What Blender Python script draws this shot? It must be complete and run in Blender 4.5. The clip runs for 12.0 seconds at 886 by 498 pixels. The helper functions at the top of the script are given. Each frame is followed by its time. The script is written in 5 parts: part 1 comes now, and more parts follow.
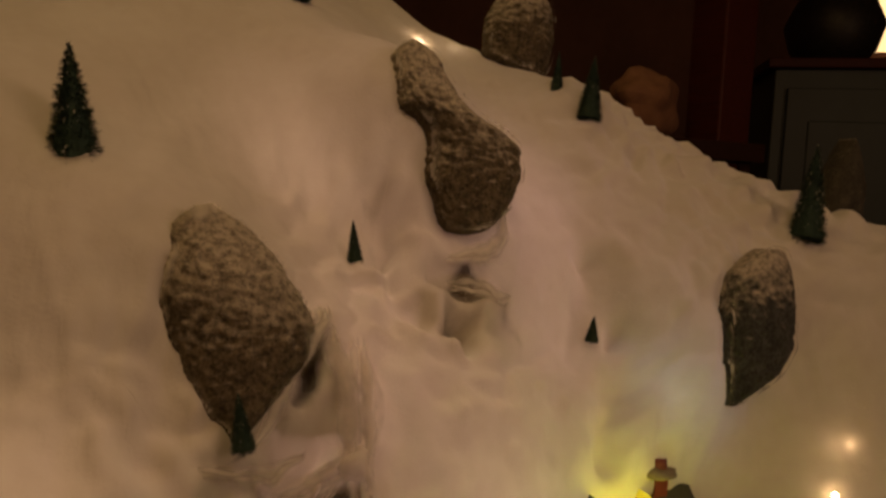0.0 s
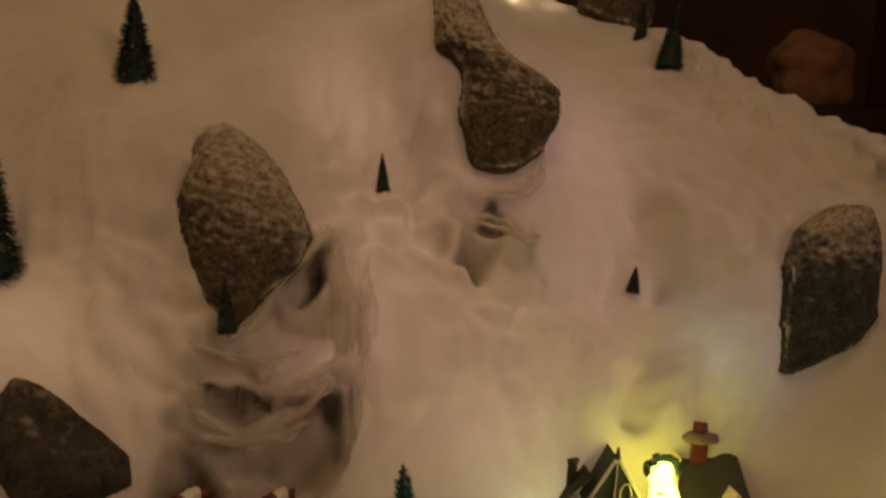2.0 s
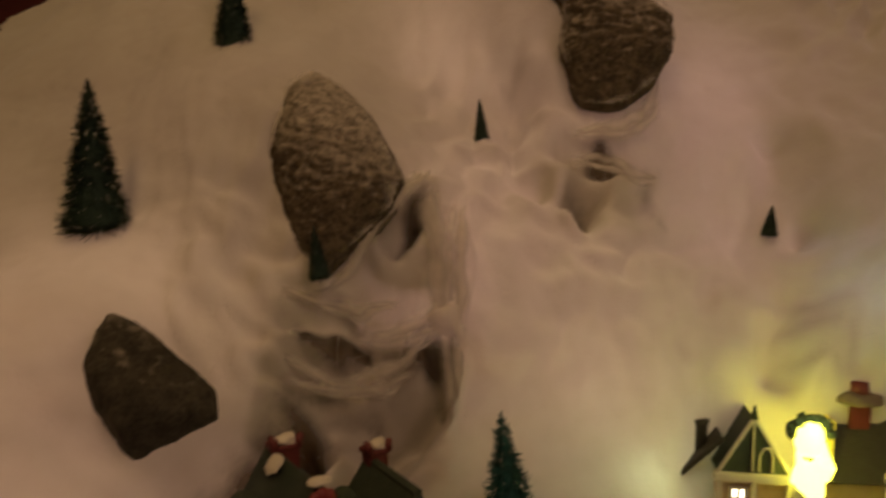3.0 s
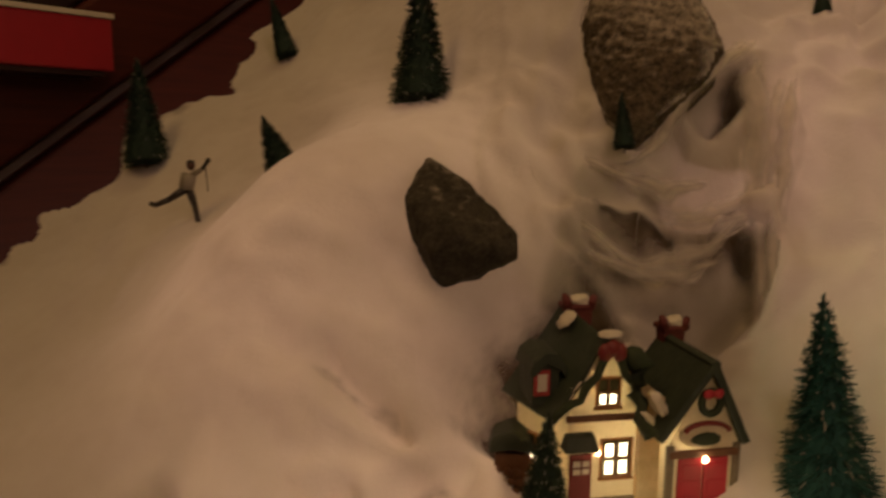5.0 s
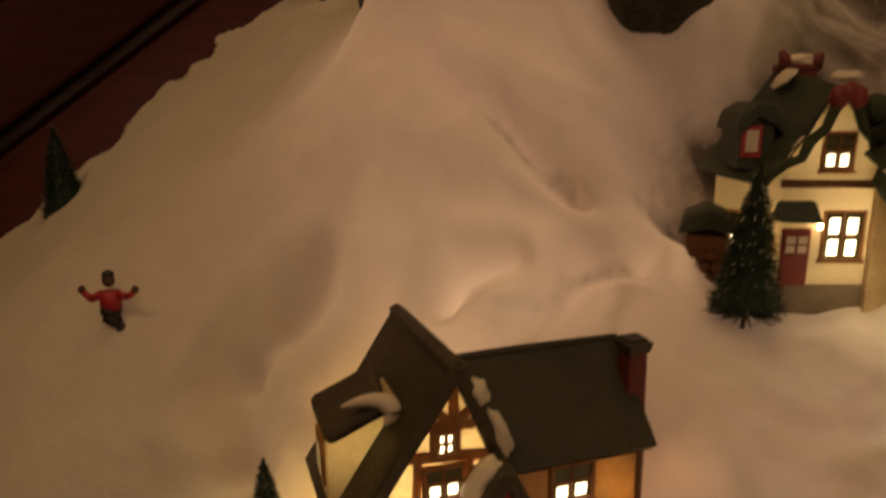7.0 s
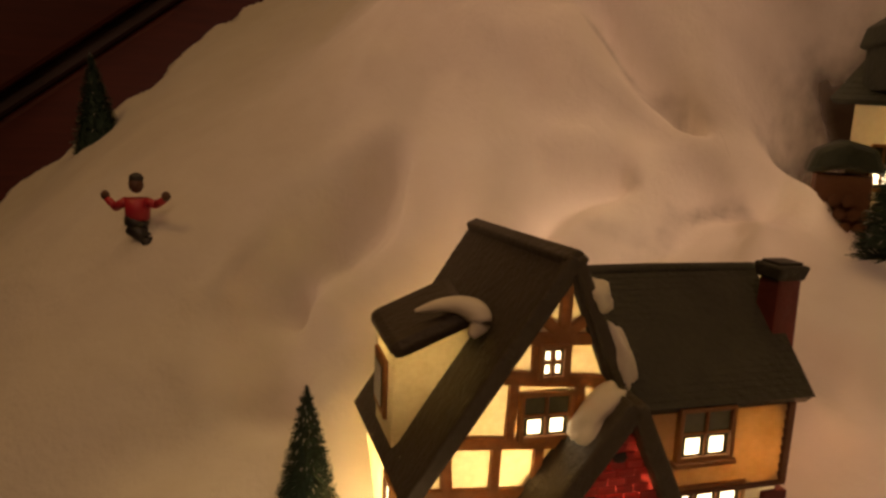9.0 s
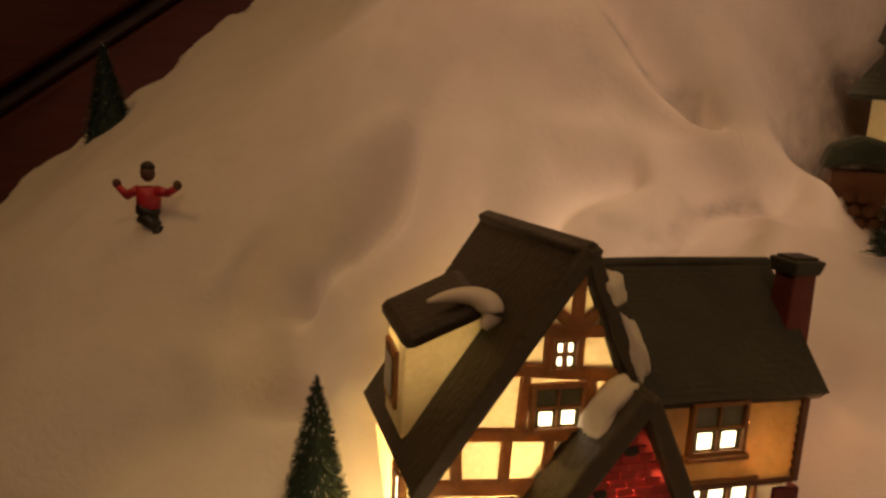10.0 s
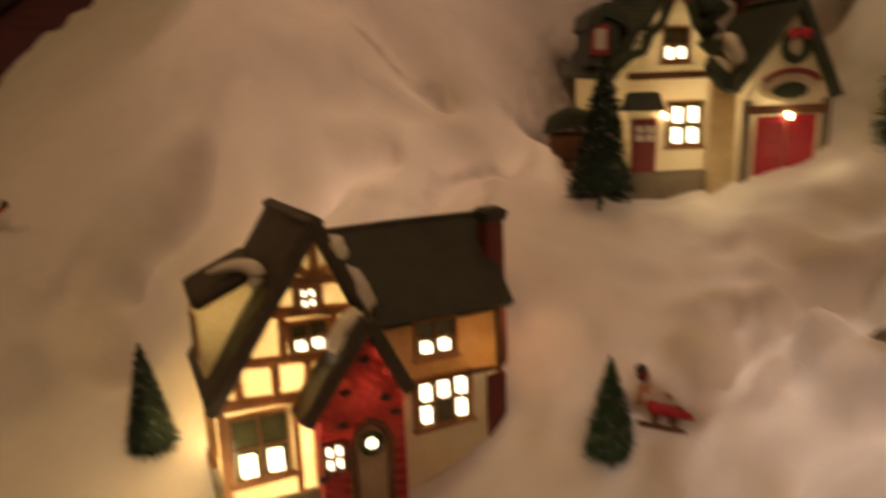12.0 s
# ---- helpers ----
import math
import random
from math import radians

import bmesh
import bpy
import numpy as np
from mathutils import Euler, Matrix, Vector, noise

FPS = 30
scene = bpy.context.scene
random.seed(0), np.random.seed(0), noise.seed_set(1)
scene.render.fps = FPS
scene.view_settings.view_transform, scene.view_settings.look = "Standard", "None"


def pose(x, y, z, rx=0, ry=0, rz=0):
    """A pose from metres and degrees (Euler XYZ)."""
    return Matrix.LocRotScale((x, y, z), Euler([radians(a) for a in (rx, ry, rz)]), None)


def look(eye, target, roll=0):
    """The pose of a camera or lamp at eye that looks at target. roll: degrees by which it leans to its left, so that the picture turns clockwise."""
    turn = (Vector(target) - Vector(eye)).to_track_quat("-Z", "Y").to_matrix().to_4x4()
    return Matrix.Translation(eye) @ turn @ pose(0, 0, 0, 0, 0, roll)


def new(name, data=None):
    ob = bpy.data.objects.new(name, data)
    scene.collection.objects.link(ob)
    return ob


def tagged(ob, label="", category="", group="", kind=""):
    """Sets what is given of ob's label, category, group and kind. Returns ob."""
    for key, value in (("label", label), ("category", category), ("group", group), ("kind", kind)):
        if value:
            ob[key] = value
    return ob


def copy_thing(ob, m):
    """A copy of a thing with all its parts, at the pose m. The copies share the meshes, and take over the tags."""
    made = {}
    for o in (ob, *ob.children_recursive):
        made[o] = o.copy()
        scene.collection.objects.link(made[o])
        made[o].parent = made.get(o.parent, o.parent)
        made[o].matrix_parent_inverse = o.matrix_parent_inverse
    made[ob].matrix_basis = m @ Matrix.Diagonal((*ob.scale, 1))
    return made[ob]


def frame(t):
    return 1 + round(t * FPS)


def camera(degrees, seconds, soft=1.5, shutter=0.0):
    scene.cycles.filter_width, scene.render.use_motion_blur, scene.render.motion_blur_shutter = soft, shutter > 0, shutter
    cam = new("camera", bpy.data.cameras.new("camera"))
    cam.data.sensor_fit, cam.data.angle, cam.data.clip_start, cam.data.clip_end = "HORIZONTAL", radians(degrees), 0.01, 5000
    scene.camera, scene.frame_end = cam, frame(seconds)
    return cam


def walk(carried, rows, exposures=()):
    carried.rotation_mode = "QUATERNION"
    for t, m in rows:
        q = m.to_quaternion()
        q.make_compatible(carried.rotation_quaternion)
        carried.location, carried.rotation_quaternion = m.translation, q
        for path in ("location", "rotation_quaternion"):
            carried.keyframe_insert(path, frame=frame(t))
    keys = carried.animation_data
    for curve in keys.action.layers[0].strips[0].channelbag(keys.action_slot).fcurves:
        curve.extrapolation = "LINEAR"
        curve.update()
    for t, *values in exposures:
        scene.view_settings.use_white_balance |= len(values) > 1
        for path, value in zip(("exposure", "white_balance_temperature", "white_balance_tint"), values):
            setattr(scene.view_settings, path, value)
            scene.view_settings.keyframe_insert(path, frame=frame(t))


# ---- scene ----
from mathutils.bvhtree import BVHTree

cam = camera(64.7, 12.0, soft=2.7, shutter=0.6)
PATH = [
    (0, (-0.1366, 0.1265, 0.8864), (0.0876, 0.5707, 0.8382), 2.29),
    (0.5, (-0.0926, 0.0991, 0.8607), (0.0963, 0.5594, 0.8103), 0.50),
    (1, (-0.0064, 0.0717, 0.8469), (0.1032, 0.5563, 0.7909), 2.28),
    (1.5, (0.0168, 0.0314, 0.8502), (0.1177, 0.5179, 0.7942), 2.94),
    (2, (0.0627, 0.0219, 0.8257), (0.1435, 0.5121, 0.7689), 3.60),
    (2.5, (0.1221, 0.0535, 0.7939), (0.1505, 0.5497, 0.7385), 1.05),
    (4.5, (0.0923, 0.0507, 0.6790), (-0.0740, 0.5164, 0.6052), 2.18),
    (5, (0.1157, 0.0452, 0.6652), (-0.1072, 0.4862, 0.5887), 0.58),
    (5.5, (0.1353, 0.0387, 0.6376), (-0.1274, 0.4562, 0.5556), -1.40),
    (6, (0.1223, 0.0537, 0.5957), (-0.1593, 0.4550, 0.4979), -1.00),
    (6.5, (0.1123, 0.0635, 0.5670), (-0.1906, 0.4472, 0.4619), 0.13),
    (7, (0.0902, 0.0660, 0.5153), (-0.2226, 0.4389, 0.4009), -0.38),
    (7.5, (0.0692, 0.0742, 0.4817), (-0.2451, 0.4472, 0.3716), 0.93),
    (9.5, (0.0265, 0.0941, 0.4348), (-0.3082, 0.4530, 0.3389), 2.50),
    (10, (0.0275, 0.0924, 0.4353), (-0.3073, 0.4501, 0.3356), 2.81),
    (10.5, (0.0338, 0.0942, 0.4354), (-0.3026, 0.4502, 0.3348), 2.60),
    (11, (0.0502, 0.0919, 0.4561), (-0.2844, 0.4512, 0.3610), -0.04),
    (11.5, (0.0986, 0.0758, 0.4644), (-0.2266, 0.4431, 0.3679), -1.35),
    (12, (0.1397, 0.0583, 0.4545), (-0.1316, 0.4613, 0.3364), -2.03),
]
walk(cam, [(t, look(eye, target, roll)) for t, eye, target, roll in PATH], exposures=[(0.0, 0.07, 6450, 9), (0.5, 0.07, 6400, 7.5), (1.0, 0.04, 6350, 8), (2.5, 0.05, 6000, 8), (4.5, 0.06, 6350, 6.5), (5.0, 0.07, 6350, 9), (7.0, 0.07, 6900, 10.5), (9.5, 0.06, 6950, 13), (11.0, 0.05, 6900, 13), (12.0, 0.17, 6500, 10.5)])

# ---- world, lights ----
world = bpy.data.worlds.new("world")
world.use_nodes = True
world.node_tree.nodes["Background"].inputs[0].default_value = (1.0, 0.72, 0.45, 1)
world.node_tree.nodes["Background"].inputs[1].default_value = 0.055
scene.world = world
scene.view_settings.exposure = 0.0


def lamp(name, kind, eye, target, power, colour, size=0.3):
    data = bpy.data.lights.new(name, kind)
    data.energy, data.color = power, colour
    if kind == "AREA":
        data.size = size
    else:
        data.shadow_soft_size = size
    ob = new(name, data)
    ob.matrix_world = look(eye, target)
    return ob


# added unseen area lamps: warm from front and above, pink from right and above
lamp("room_lamp", "AREA", (-0.5, -0.7, 2.2), (0.0, 0.6, 0.4), 5.8, (1.0, 0.57, 0.20), 0.6)
lamp("stair_lamp", "AREA", (-0.3, 0.9, 2.6), (0.0, 0.7, 0.5), 3.6, (1.0, 0.66, 0.24), 0.5)
lamp("tree_lights", "AREA", (1.4, -0.9, 1.35), (0.0, 0.6, 0.5), 4.6, (1.0, 0.58, 0.34), 0.4)
lamp("garland_lights", "AREA", (0.36, 0.02, 1.42), (0.05, 0.6, 0.55), 1.2, (1.0, 0.60, 0.38), 0.25)


# ---- materials ----
def material(name, colour, rough=0.7, metal=0.0, second=None, scale=40.0, bump=0.0, bump_scale=200.0, emit=None, power=0.0, island=0.0, sheen=0.0, sub=0.0, thin=0.0):
    m = bpy.data.materials.new(name)
    m.use_nodes = True
    nt = m.node_tree
    b = nt.nodes["Principled BSDF"]
    b.inputs["Base Color"].default_value = (*colour, 1)
    b.inputs["Roughness"].default_value = rough
    b.inputs["Metallic"].default_value = metal
    b.inputs["Sheen Weight"].default_value = sheen
    if sub:
        b.inputs["Subsurface Weight"].default_value = sub
        b.inputs["Subsurface Radius"].default_value = (0.02, 0.015, 0.012)
    co = nt.nodes.new("ShaderNodeTexCoord")
    if second:
        n1, n2, mix = nt.nodes.new("ShaderNodeTexNoise"), nt.nodes.new("ShaderNodeTexNoise"), nt.nodes.new("ShaderNodeMixRGB")
        n1.inputs["Scale"].default_value, n1.inputs["Detail"].default_value = scale, 6
        n2.inputs["Scale"].default_value, n2.inputs["Detail"].default_value = scale * 6, 4
        add = nt.nodes.new("ShaderNodeMath")
        add.operation = "MULTIPLY_ADD"
        add.inputs[1].default_value = 0.45
        ramp = nt.nodes.new("ShaderNodeValToRGB")
        ramp.color_ramp.elements[0].position, ramp.color_ramp.elements[1].position = 0.5, 0.95
        for n in (n1, n2):
            nt.links.new(co.outputs["Object"], n.inputs["Vector"])
        nt.links.new(n2.outputs["Fac"], add.inputs[0])
        nt.links.new(n1.outputs["Fac"], add.inputs[2])
        nt.links.new(add.outputs[0], ramp.inputs["Fac"])
        nt.links.new(ramp.outputs["Color"], mix.inputs[0])
        mix.inputs[1].default_value, mix.inputs[2].default_value = (*colour, 1), (*second, 1)
        nt.links.new(mix.outputs[0], b.inputs["Base Color"])
    if island:
        geo, hue = nt.nodes.new("ShaderNodeNewGeometry"), nt.nodes.new("ShaderNodeHueSaturation")
        hue.inputs["Color"].default_value = (*colour, 1)
        mul = nt.nodes.new("ShaderNodeMath")
        mul.operation = "MULTIPLY_ADD"
        mul.inputs[1].default_value, mul.inputs[2].default_value = island, 1 - island / 2
        nt.links.new(geo.outputs["Random Per Island"], mul.inputs[0])
        nt.links.new(mul.outputs[0], hue.inputs["Value"])
        nt.links.new(hue.outputs["Color"], b.inputs["Base Color"])
    if bump:
        nb, bp = nt.nodes.new("ShaderNodeTexNoise"), nt.nodes.new("ShaderNodeBump")
        nb.inputs["Scale"].default_value, nb.inputs["Detail"].default_value = bump_scale, 5
        bp.inputs["Strength"].default_value, bp.inputs["Distance"].default_value = bump, 0.002
        nt.links.new(co.outputs["Object"], nb.inputs["Vector"])
        nt.links.new(nb.outputs["Fac"], bp.inputs["Height"])
        nt.links.new(bp.outputs["Normal"], b.inputs["Normal"])
    if thin:
        # thin porcelain lets the bulb inside shine through
        tr, mx, out = nt.nodes.new("ShaderNodeBsdfTranslucent"), nt.nodes.new("ShaderNodeMixShader"), nt.nodes["Material Output"]
        if b.inputs["Base Color"].links:
            nt.links.new(b.inputs["Base Color"].links[0].from_socket, tr.inputs["Color"])
        else:
            tr.inputs["Color"].default_value = (*colour, 1)
        mx.inputs[0].default_value = thin
        nt.links.new(b.outputs[0], mx.inputs[1])
        nt.links.new(tr.outputs[0], mx.inputs[2])
        nt.links.new(mx.outputs[0], out.inputs["Surface"])
    if emit:
        b.inputs["Emission Color"].default_value = (*emit, 1)
        b.inputs["Emission Strength"].default_value = power
    return m


def rock_material(name, dark, light, dust, height=3.0, grit=1.0):
    """Crumbly stone with sprayed snow lying on its crown and on the faces that look up."""
    m = material(name, dark, 0.95, second=light, scale=55)
    nt = m.node_tree
    b = nt.nodes["Principled BSDF"]
    base = b.inputs["Base Color"].links[0].from_socket
    geo, sep, low, noi, mad, more, ramp, mix, vor, bump, rough, grain = (nt.nodes.new("ShaderNode" + k) for k in (
        "NewGeometry", "SeparateXYZ", "SeparateXYZ", "TexNoise", "Math", "Math", "ValToRGB", "MixRGB", "TexVoronoi", "Bump", "TexNoise", "Math"))
    co = nt.nodes.new("ShaderNodeTexCoord")
    noi.inputs["Scale"].default_value, noi.inputs["Detail"].default_value = 70, 6
    vor.inputs["Scale"].default_value = 130
    rough.inputs["Scale"].default_value, rough.inputs["Detail"].default_value = 150, 7
    for n in (noi, vor, rough):
        nt.links.new(co.outputs["Object"], n.inputs["Vector"])
    nt.links.new(co.outputs["Object"], low.inputs[0])
    nt.links.new(geo.outputs["Normal"], sep.inputs[0])
    mad.operation = more.operation = grain.operation = "MULTIPLY_ADD"
    mad.inputs[1].default_value, more.inputs[1].default_value, grain.inputs[1].default_value = 1.5, height, 0.25
    nt.links.new(noi.outputs["Fac"], mad.inputs[0])
    nt.links.new(sep.outputs["Z"], mad.inputs[2])
    nt.links.new(low.outputs["Z"], more.inputs[0])
    nt.links.new(mad.outputs[0], more.inputs[2])
    ramp.color_ramp.elements[0].position, ramp.color_ramp.elements[1].position = 0.0, 1.0
    shift = nt.nodes.new("ShaderNodeMapRange")
    shift.inputs["From Min"].default_value, shift.inputs["From Max"].default_value = dust, dust + 0.75
    nt.links.new(more.outputs[0], shift.inputs["Value"])
    nt.links.new(shift.outputs[0], ramp.inputs["Fac"])
    nt.links.new(ramp.outputs["Color"], mix.inputs[0])
    nt.links.new(base, mix.inputs[1])
    mix.inputs[2].default_value = (0.42, 0.37, 0.30, 1)
    pits, deep, dark = (nt.nodes.new("ShaderNode" + k) for k in ("TexNoise", "MapRange", "MixRGB"))
    pits.inputs["Scale"].default_value, pits.inputs["Detail"].default_value, pits.inputs["Roughness"].default_value = 165, 5, 0.7
    nt.links.new(co.outputs["Object"], pits.inputs["Vector"])
    deep.inputs["From Min"].default_value, deep.inputs["From Max"].default_value, deep.inputs["To Min"].default_value = 0.36, 0.56, 1 - 0.65 * grit
    nt.links.new(pits.outputs["Fac"], deep.inputs["Value"])
    dark.blend_type = "MULTIPLY"
    dark.inputs[0].default_value = 1
    nt.links.new(mix.outputs[0], dark.inputs[1])
    nt.links.new(deep.outputs[0], dark.inputs[2])
    nt.links.new(dark.outputs[0], b.inputs["Base Color"])
    nt.links.new(vor.outputs["Distance"], grain.inputs[0])
    nt.links.new(rough.outputs["Fac"], grain.inputs[2])
    bump.inputs["Strength"].default_value, bump.inputs["Distance"].default_value = 0.9 * grit, 0.0035
    nt.links.new(grain.outputs[0], bump.inputs["Height"])
    nt.links.new(bump.outputs["Normal"], b.inputs["Normal"])
    return m


def wood_material(name, dark, light, scale=6.0, rough=0.35):
    m = material(name, dark, rough)
    nt = m.node_tree
    co, mp, wv, mix = (nt.nodes.new("ShaderNode" + k) for k in ("TexCoord", "Mapping", "TexNoise", "MixRGB"))
    mp.inputs["Scale"].default_value = (scale * 8, scale * 0.6, scale * 8)
    wv.inputs["Scale"].default_value, wv.inputs["Detail"].default_value = 3, 8
    nt.links.new(co.outputs["Object"], mp.inputs[0])
    nt.links.new(mp.outputs[0], wv.inputs["Vector"])
    nt.links.new(wv.outputs["Fac"], mix.inputs[0])
    mix.inputs[1].default_value, mix.inputs[2].default_value = (*dark, 1), (*light, 1)
    nt.links.new(mix.outputs[0], nt.nodes["Principled BSDF"].inputs["Base Color"])
    return m


COTTON = material("cotton", (0.80, 0.76, 0.70), 1.0, second=(0.72, 0.67, 0.60), scale=9, bump=0.35, bump_scale=260, sheen=0.3, thin=0.3)


def thin_places(m):
    """Lets the dark behind show through thin batting, and through hollows and folds painted as shade."""
    nt = m.node_tree
    out = nt.nodes["Material Output"]
    solid = out.inputs["Surface"].links[0].from_socket
    att, co, noi, mad, rng, clear, mix = (nt.nodes.new("ShaderNode" + k) for k in ("Attribute", "TexCoord", "TexNoise", "Math", "MapRange", "BsdfTransparent", "MixShader"))
    att.attribute_name = "thin"
    noi.inputs["Scale"].default_value, noi.inputs["Detail"].default_value = 75, 3
    nt.links.new(co.outputs["Object"], noi.inputs["Vector"])
    mad.operation = "MULTIPLY_ADD"
    mad.inputs[1].default_value = 0.35
    nt.links.new(noi.outputs["Fac"], mad.inputs[0])
    nt.links.new(att.outputs["Fac"], mad.inputs[2])
    rng.interpolation_type = "SMOOTHSTEP"
    rng.inputs["From Min"].default_value, rng.inputs["From Max"].default_value = 0.30, 1.30
    nt.links.new(mad.outputs[0], rng.inputs["Value"])
    nt.links.new(rng.outputs[0], mix.inputs[0])
    nt.links.new(solid, mix.inputs[1])
    nt.links.new(clear.outputs[0], mix.inputs[2])
    nt.links.new(mix.outputs[0], out.inputs["Surface"])


thin_places(COTTON)
STONE = rock_material("stone", (0.060, 0.046, 0.027), (0.15, 0.118, 0.074), 0.78, 4.5)
STONE_DARK = rock_material("stone_dark", (0.022, 0.019, 0.012), (0.065, 0.056, 0.038), 1.65, 2.5, 0.65)
STONE_GREY = rock_material("stone_grey", (0.022, 0.024, 0.022), (0.070, 0.072, 0.066), 1.15, 7.0)
FIR = material("fir_bristle", (0.014, 0.034, 0.022), 0.75, island=0.9)
FIR_GREEN = material("fir_bristle_green", (0.035, 0.085, 0.045), 0.75, island=0.9)
FIR_BLUE = material("fir_bristle_teal", (0.012, 0.07, 0.065), 0.7, island=0.9)
FIR_FROST = material("frost", (0.32, 0.33, 0.30), 0.9, island=0.5)
WIRE = material("wire", (0.09, 0.08, 0.06), 0.5, 0.4)
MAHOGANY = wood_material("mahogany", (0.030, 0.006, 0.004), (0.090, 0.018, 0.010), rough=0.5)
MAHOGANY.node_tree.nodes["Principled BSDF"].inputs["Specular IOR Level"].default_value = 0.2
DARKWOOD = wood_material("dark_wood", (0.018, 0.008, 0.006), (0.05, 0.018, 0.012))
PLASTER = material("wall_paint", (0.16, 0.07, 0.05), 0.8, second=(0.12, 0.05, 0.035), scale=3, bump=0.1, bump_scale=60)
CARPET = material("carpet", (0.085, 0.055, 0.026), 1.0, second=(0.06, 0.038, 0.018), scale=20, bump=0.5, bump_scale=300)
SHINGLE = material("roof_glaze", (0.040, 0.030, 0.017), 0.6, second=(0.060, 0.046, 0.027), scale=60, bump=0.5, bump_scale=300)
SLATE = material("slate_glaze", (0.026, 0.024, 0.016), 0.7, second=(0.040, 0.037, 0.026), scale=70, bump=0.5, bump_scale=300)
GREEN_ROOF = material("green_roof_glaze", (0.022, 0.034, 0.022), 0.55, second=(0.040, 0.052, 0.033), scale=70, bump=0.3, bump_scale=250)
CREAM = material("cream_ceramic", (0.76, 0.64, 0.44), 0.55, second=(0.60, 0.47, 0.28), scale=70, bump=0.25, bump_scale=220, thin=0.5)
IVORY = material("ivory_ceramic", (0.70, 0.62, 0.47), 0.5, second=(0.60, 0.52, 0.38), scale=50, bump=0.2, bump_scale=220, thin=0.3)
OCHRE = material("ochre_siding", (0.72, 0.50, 0.27), 0.55, second=(0.56, 0.36, 0.17), scale=60, bump=0.3, bump_scale=220, thin=0.42)
TIMBER = material("painted_timber", (0.11, 0.045, 0.020), 0.6, second=(0.16, 0.07, 0.03), scale=80, bump=0.3, bump_scale=260)
# paler than TIMBER: bulb light through the beams is put into the colour
BEAM = material("lit_beam_glaze", (0.52, 0.29, 0.13), 0.6, second=(0.36, 0.18, 0.075), scale=90, bump=0.5, bump_scale=220, thin=0.5)
BRICK = material("red_brick_glaze", (0.60, 0.085, 0.085), 0.55, second=(0.46, 0.06, 0.06), scale=80, bump=0.3, bump_scale=260, thin=0.3)
BRICK_DARK = material("old_brick_glaze", (0.14, 0.022, 0.020), 0.6, second=(0.10, 0.018, 0.016), scale=80, bump=0.3, bump_scale=260)
MORTAR = material("mortar", (0.36, 0.045, 0.045), 0.8, second=(0.27, 0.035, 0.03), scale=60, bump=0.2, thin=0.3)
SNOW_GLAZE = material("snow_glaze", (0.80, 0.74, 0.62), 0.5, second=(0.72, 0.66, 0.54), scale=60, bump=0.2, bump_scale=160, thin=0.15)
RED_PAINT = material("red_paint", (0.42, 0.02, 0.04), 0.45, second=(0.34, 0.018, 0.03), scale=60)
RED_DARK = material("dark_red_paint", (0.20, 0.02, 0.02), 0.5, second=(0.15, 0.018, 0.016), scale=60)
GARLAND = material("green_garland", (0.022, 0.034, 0.016), 0.8, second=(0.035, 0.050, 0.022), scale=120, bump=0.8, bump_scale=400)
BLACK = material("black_paint", (0.012, 0.010, 0.010), 0.5, second=(0.03, 0.024, 0.02), scale=60)
GREY_CLOTH = material("grey_paint", (0.30, 0.27, 0.22), 0.6, second=(0.22, 0.2, 0.16), scale=90)
SKIN = material("brown_paint", (0.10, 0.045, 0.03), 0.6, second=(0.07, 0.03, 0.02), scale=90)
BASE_GREY = material("stone_base_glaze", (0.20, 0.16, 0.11), 0.6, second=(0.13, 0.10, 0.07), scale=80, bump=0.4)
PANE_LIT = material("lit_pane", (0.9, 0.8, 0.6), 0.3, emit=(1.0, 0.80, 0.50), power=4.5)
PANE_DIM = material("dim_pane", (0.13, 0.13, 0.06), 0.15, second=(0.09, 0.09, 0.04), scale=80)
BULB_YELLOW = material("yellow_bulb", (1, 0.9, 0.3), 0.3, emit=(1.0, 0.90, 0.07), power=9.0)
# the bulb's yellow light on the far gable, put into the wall colour
BULB_YELLOW_WALL = material("bulb_lit_yellow", (0.80, 0.70, 0.16), 0.5, second=(0.66, 0.56, 0.12), scale=60, bump=0.2)
BULB_WARM = material("warm_bulb", (1, 0.8, 0.5), 0.3, emit=(1.0, 0.62, 0.30), power=20.0)
CABLE = material("green_cable", (0.01, 0.03, 0.015), 0.5)
RED_BOX = material("red_lacquer", (0.35, 0.008, 0.02), 0.4, second=(0.28, 0.006, 0.015), scale=10)
WHITE_PAINT = material("white_trim", (0.6, 0.55, 0.45), 0.6, second=(0.5, 0.46, 0.38), scale=30)
CABINET_GREEN = material("cabinet_green", (0.042, 0.056, 0.054), 0.5, second=(0.034, 0.046, 0.044), scale=8)
LAMPSHADE = material("lampshade", (0.8, 0.6, 0.35), 0.8, emit=(1.0, 0.62, 0.28), power=1.6)


# ---- builders ----
def part(name, bm, mat, parent=None, label="", smooth=False, bevel=0.0):
    me = bpy.data.meshes.new(name)
    bmesh.ops.recalc_face_normals(bm, faces=bm.faces)
    for f in bm.faces:
        f.smooth = smooth
    bm.to_mesh(me)
    bm.free()
    for m in mat if isinstance(mat, (list, tuple)) else (mat,):
        me.materials.append(m)
    ob = new(name, me)
    if parent:
        ob.parent = parent
    if label:
        ob["label"] = label
    if bevel:
        md = ob.modifiers.new("bevel", "BEVEL")
        md.width, md.segments, md.limit_method = bevel, 2, "ANGLE"
    return ob


def thing(name, m, label, category, group=""):
    ob = new(name)
    ob.empty_display_size = 0.02
    ob.matrix_world = m
    return tagged(ob, label, category, group)


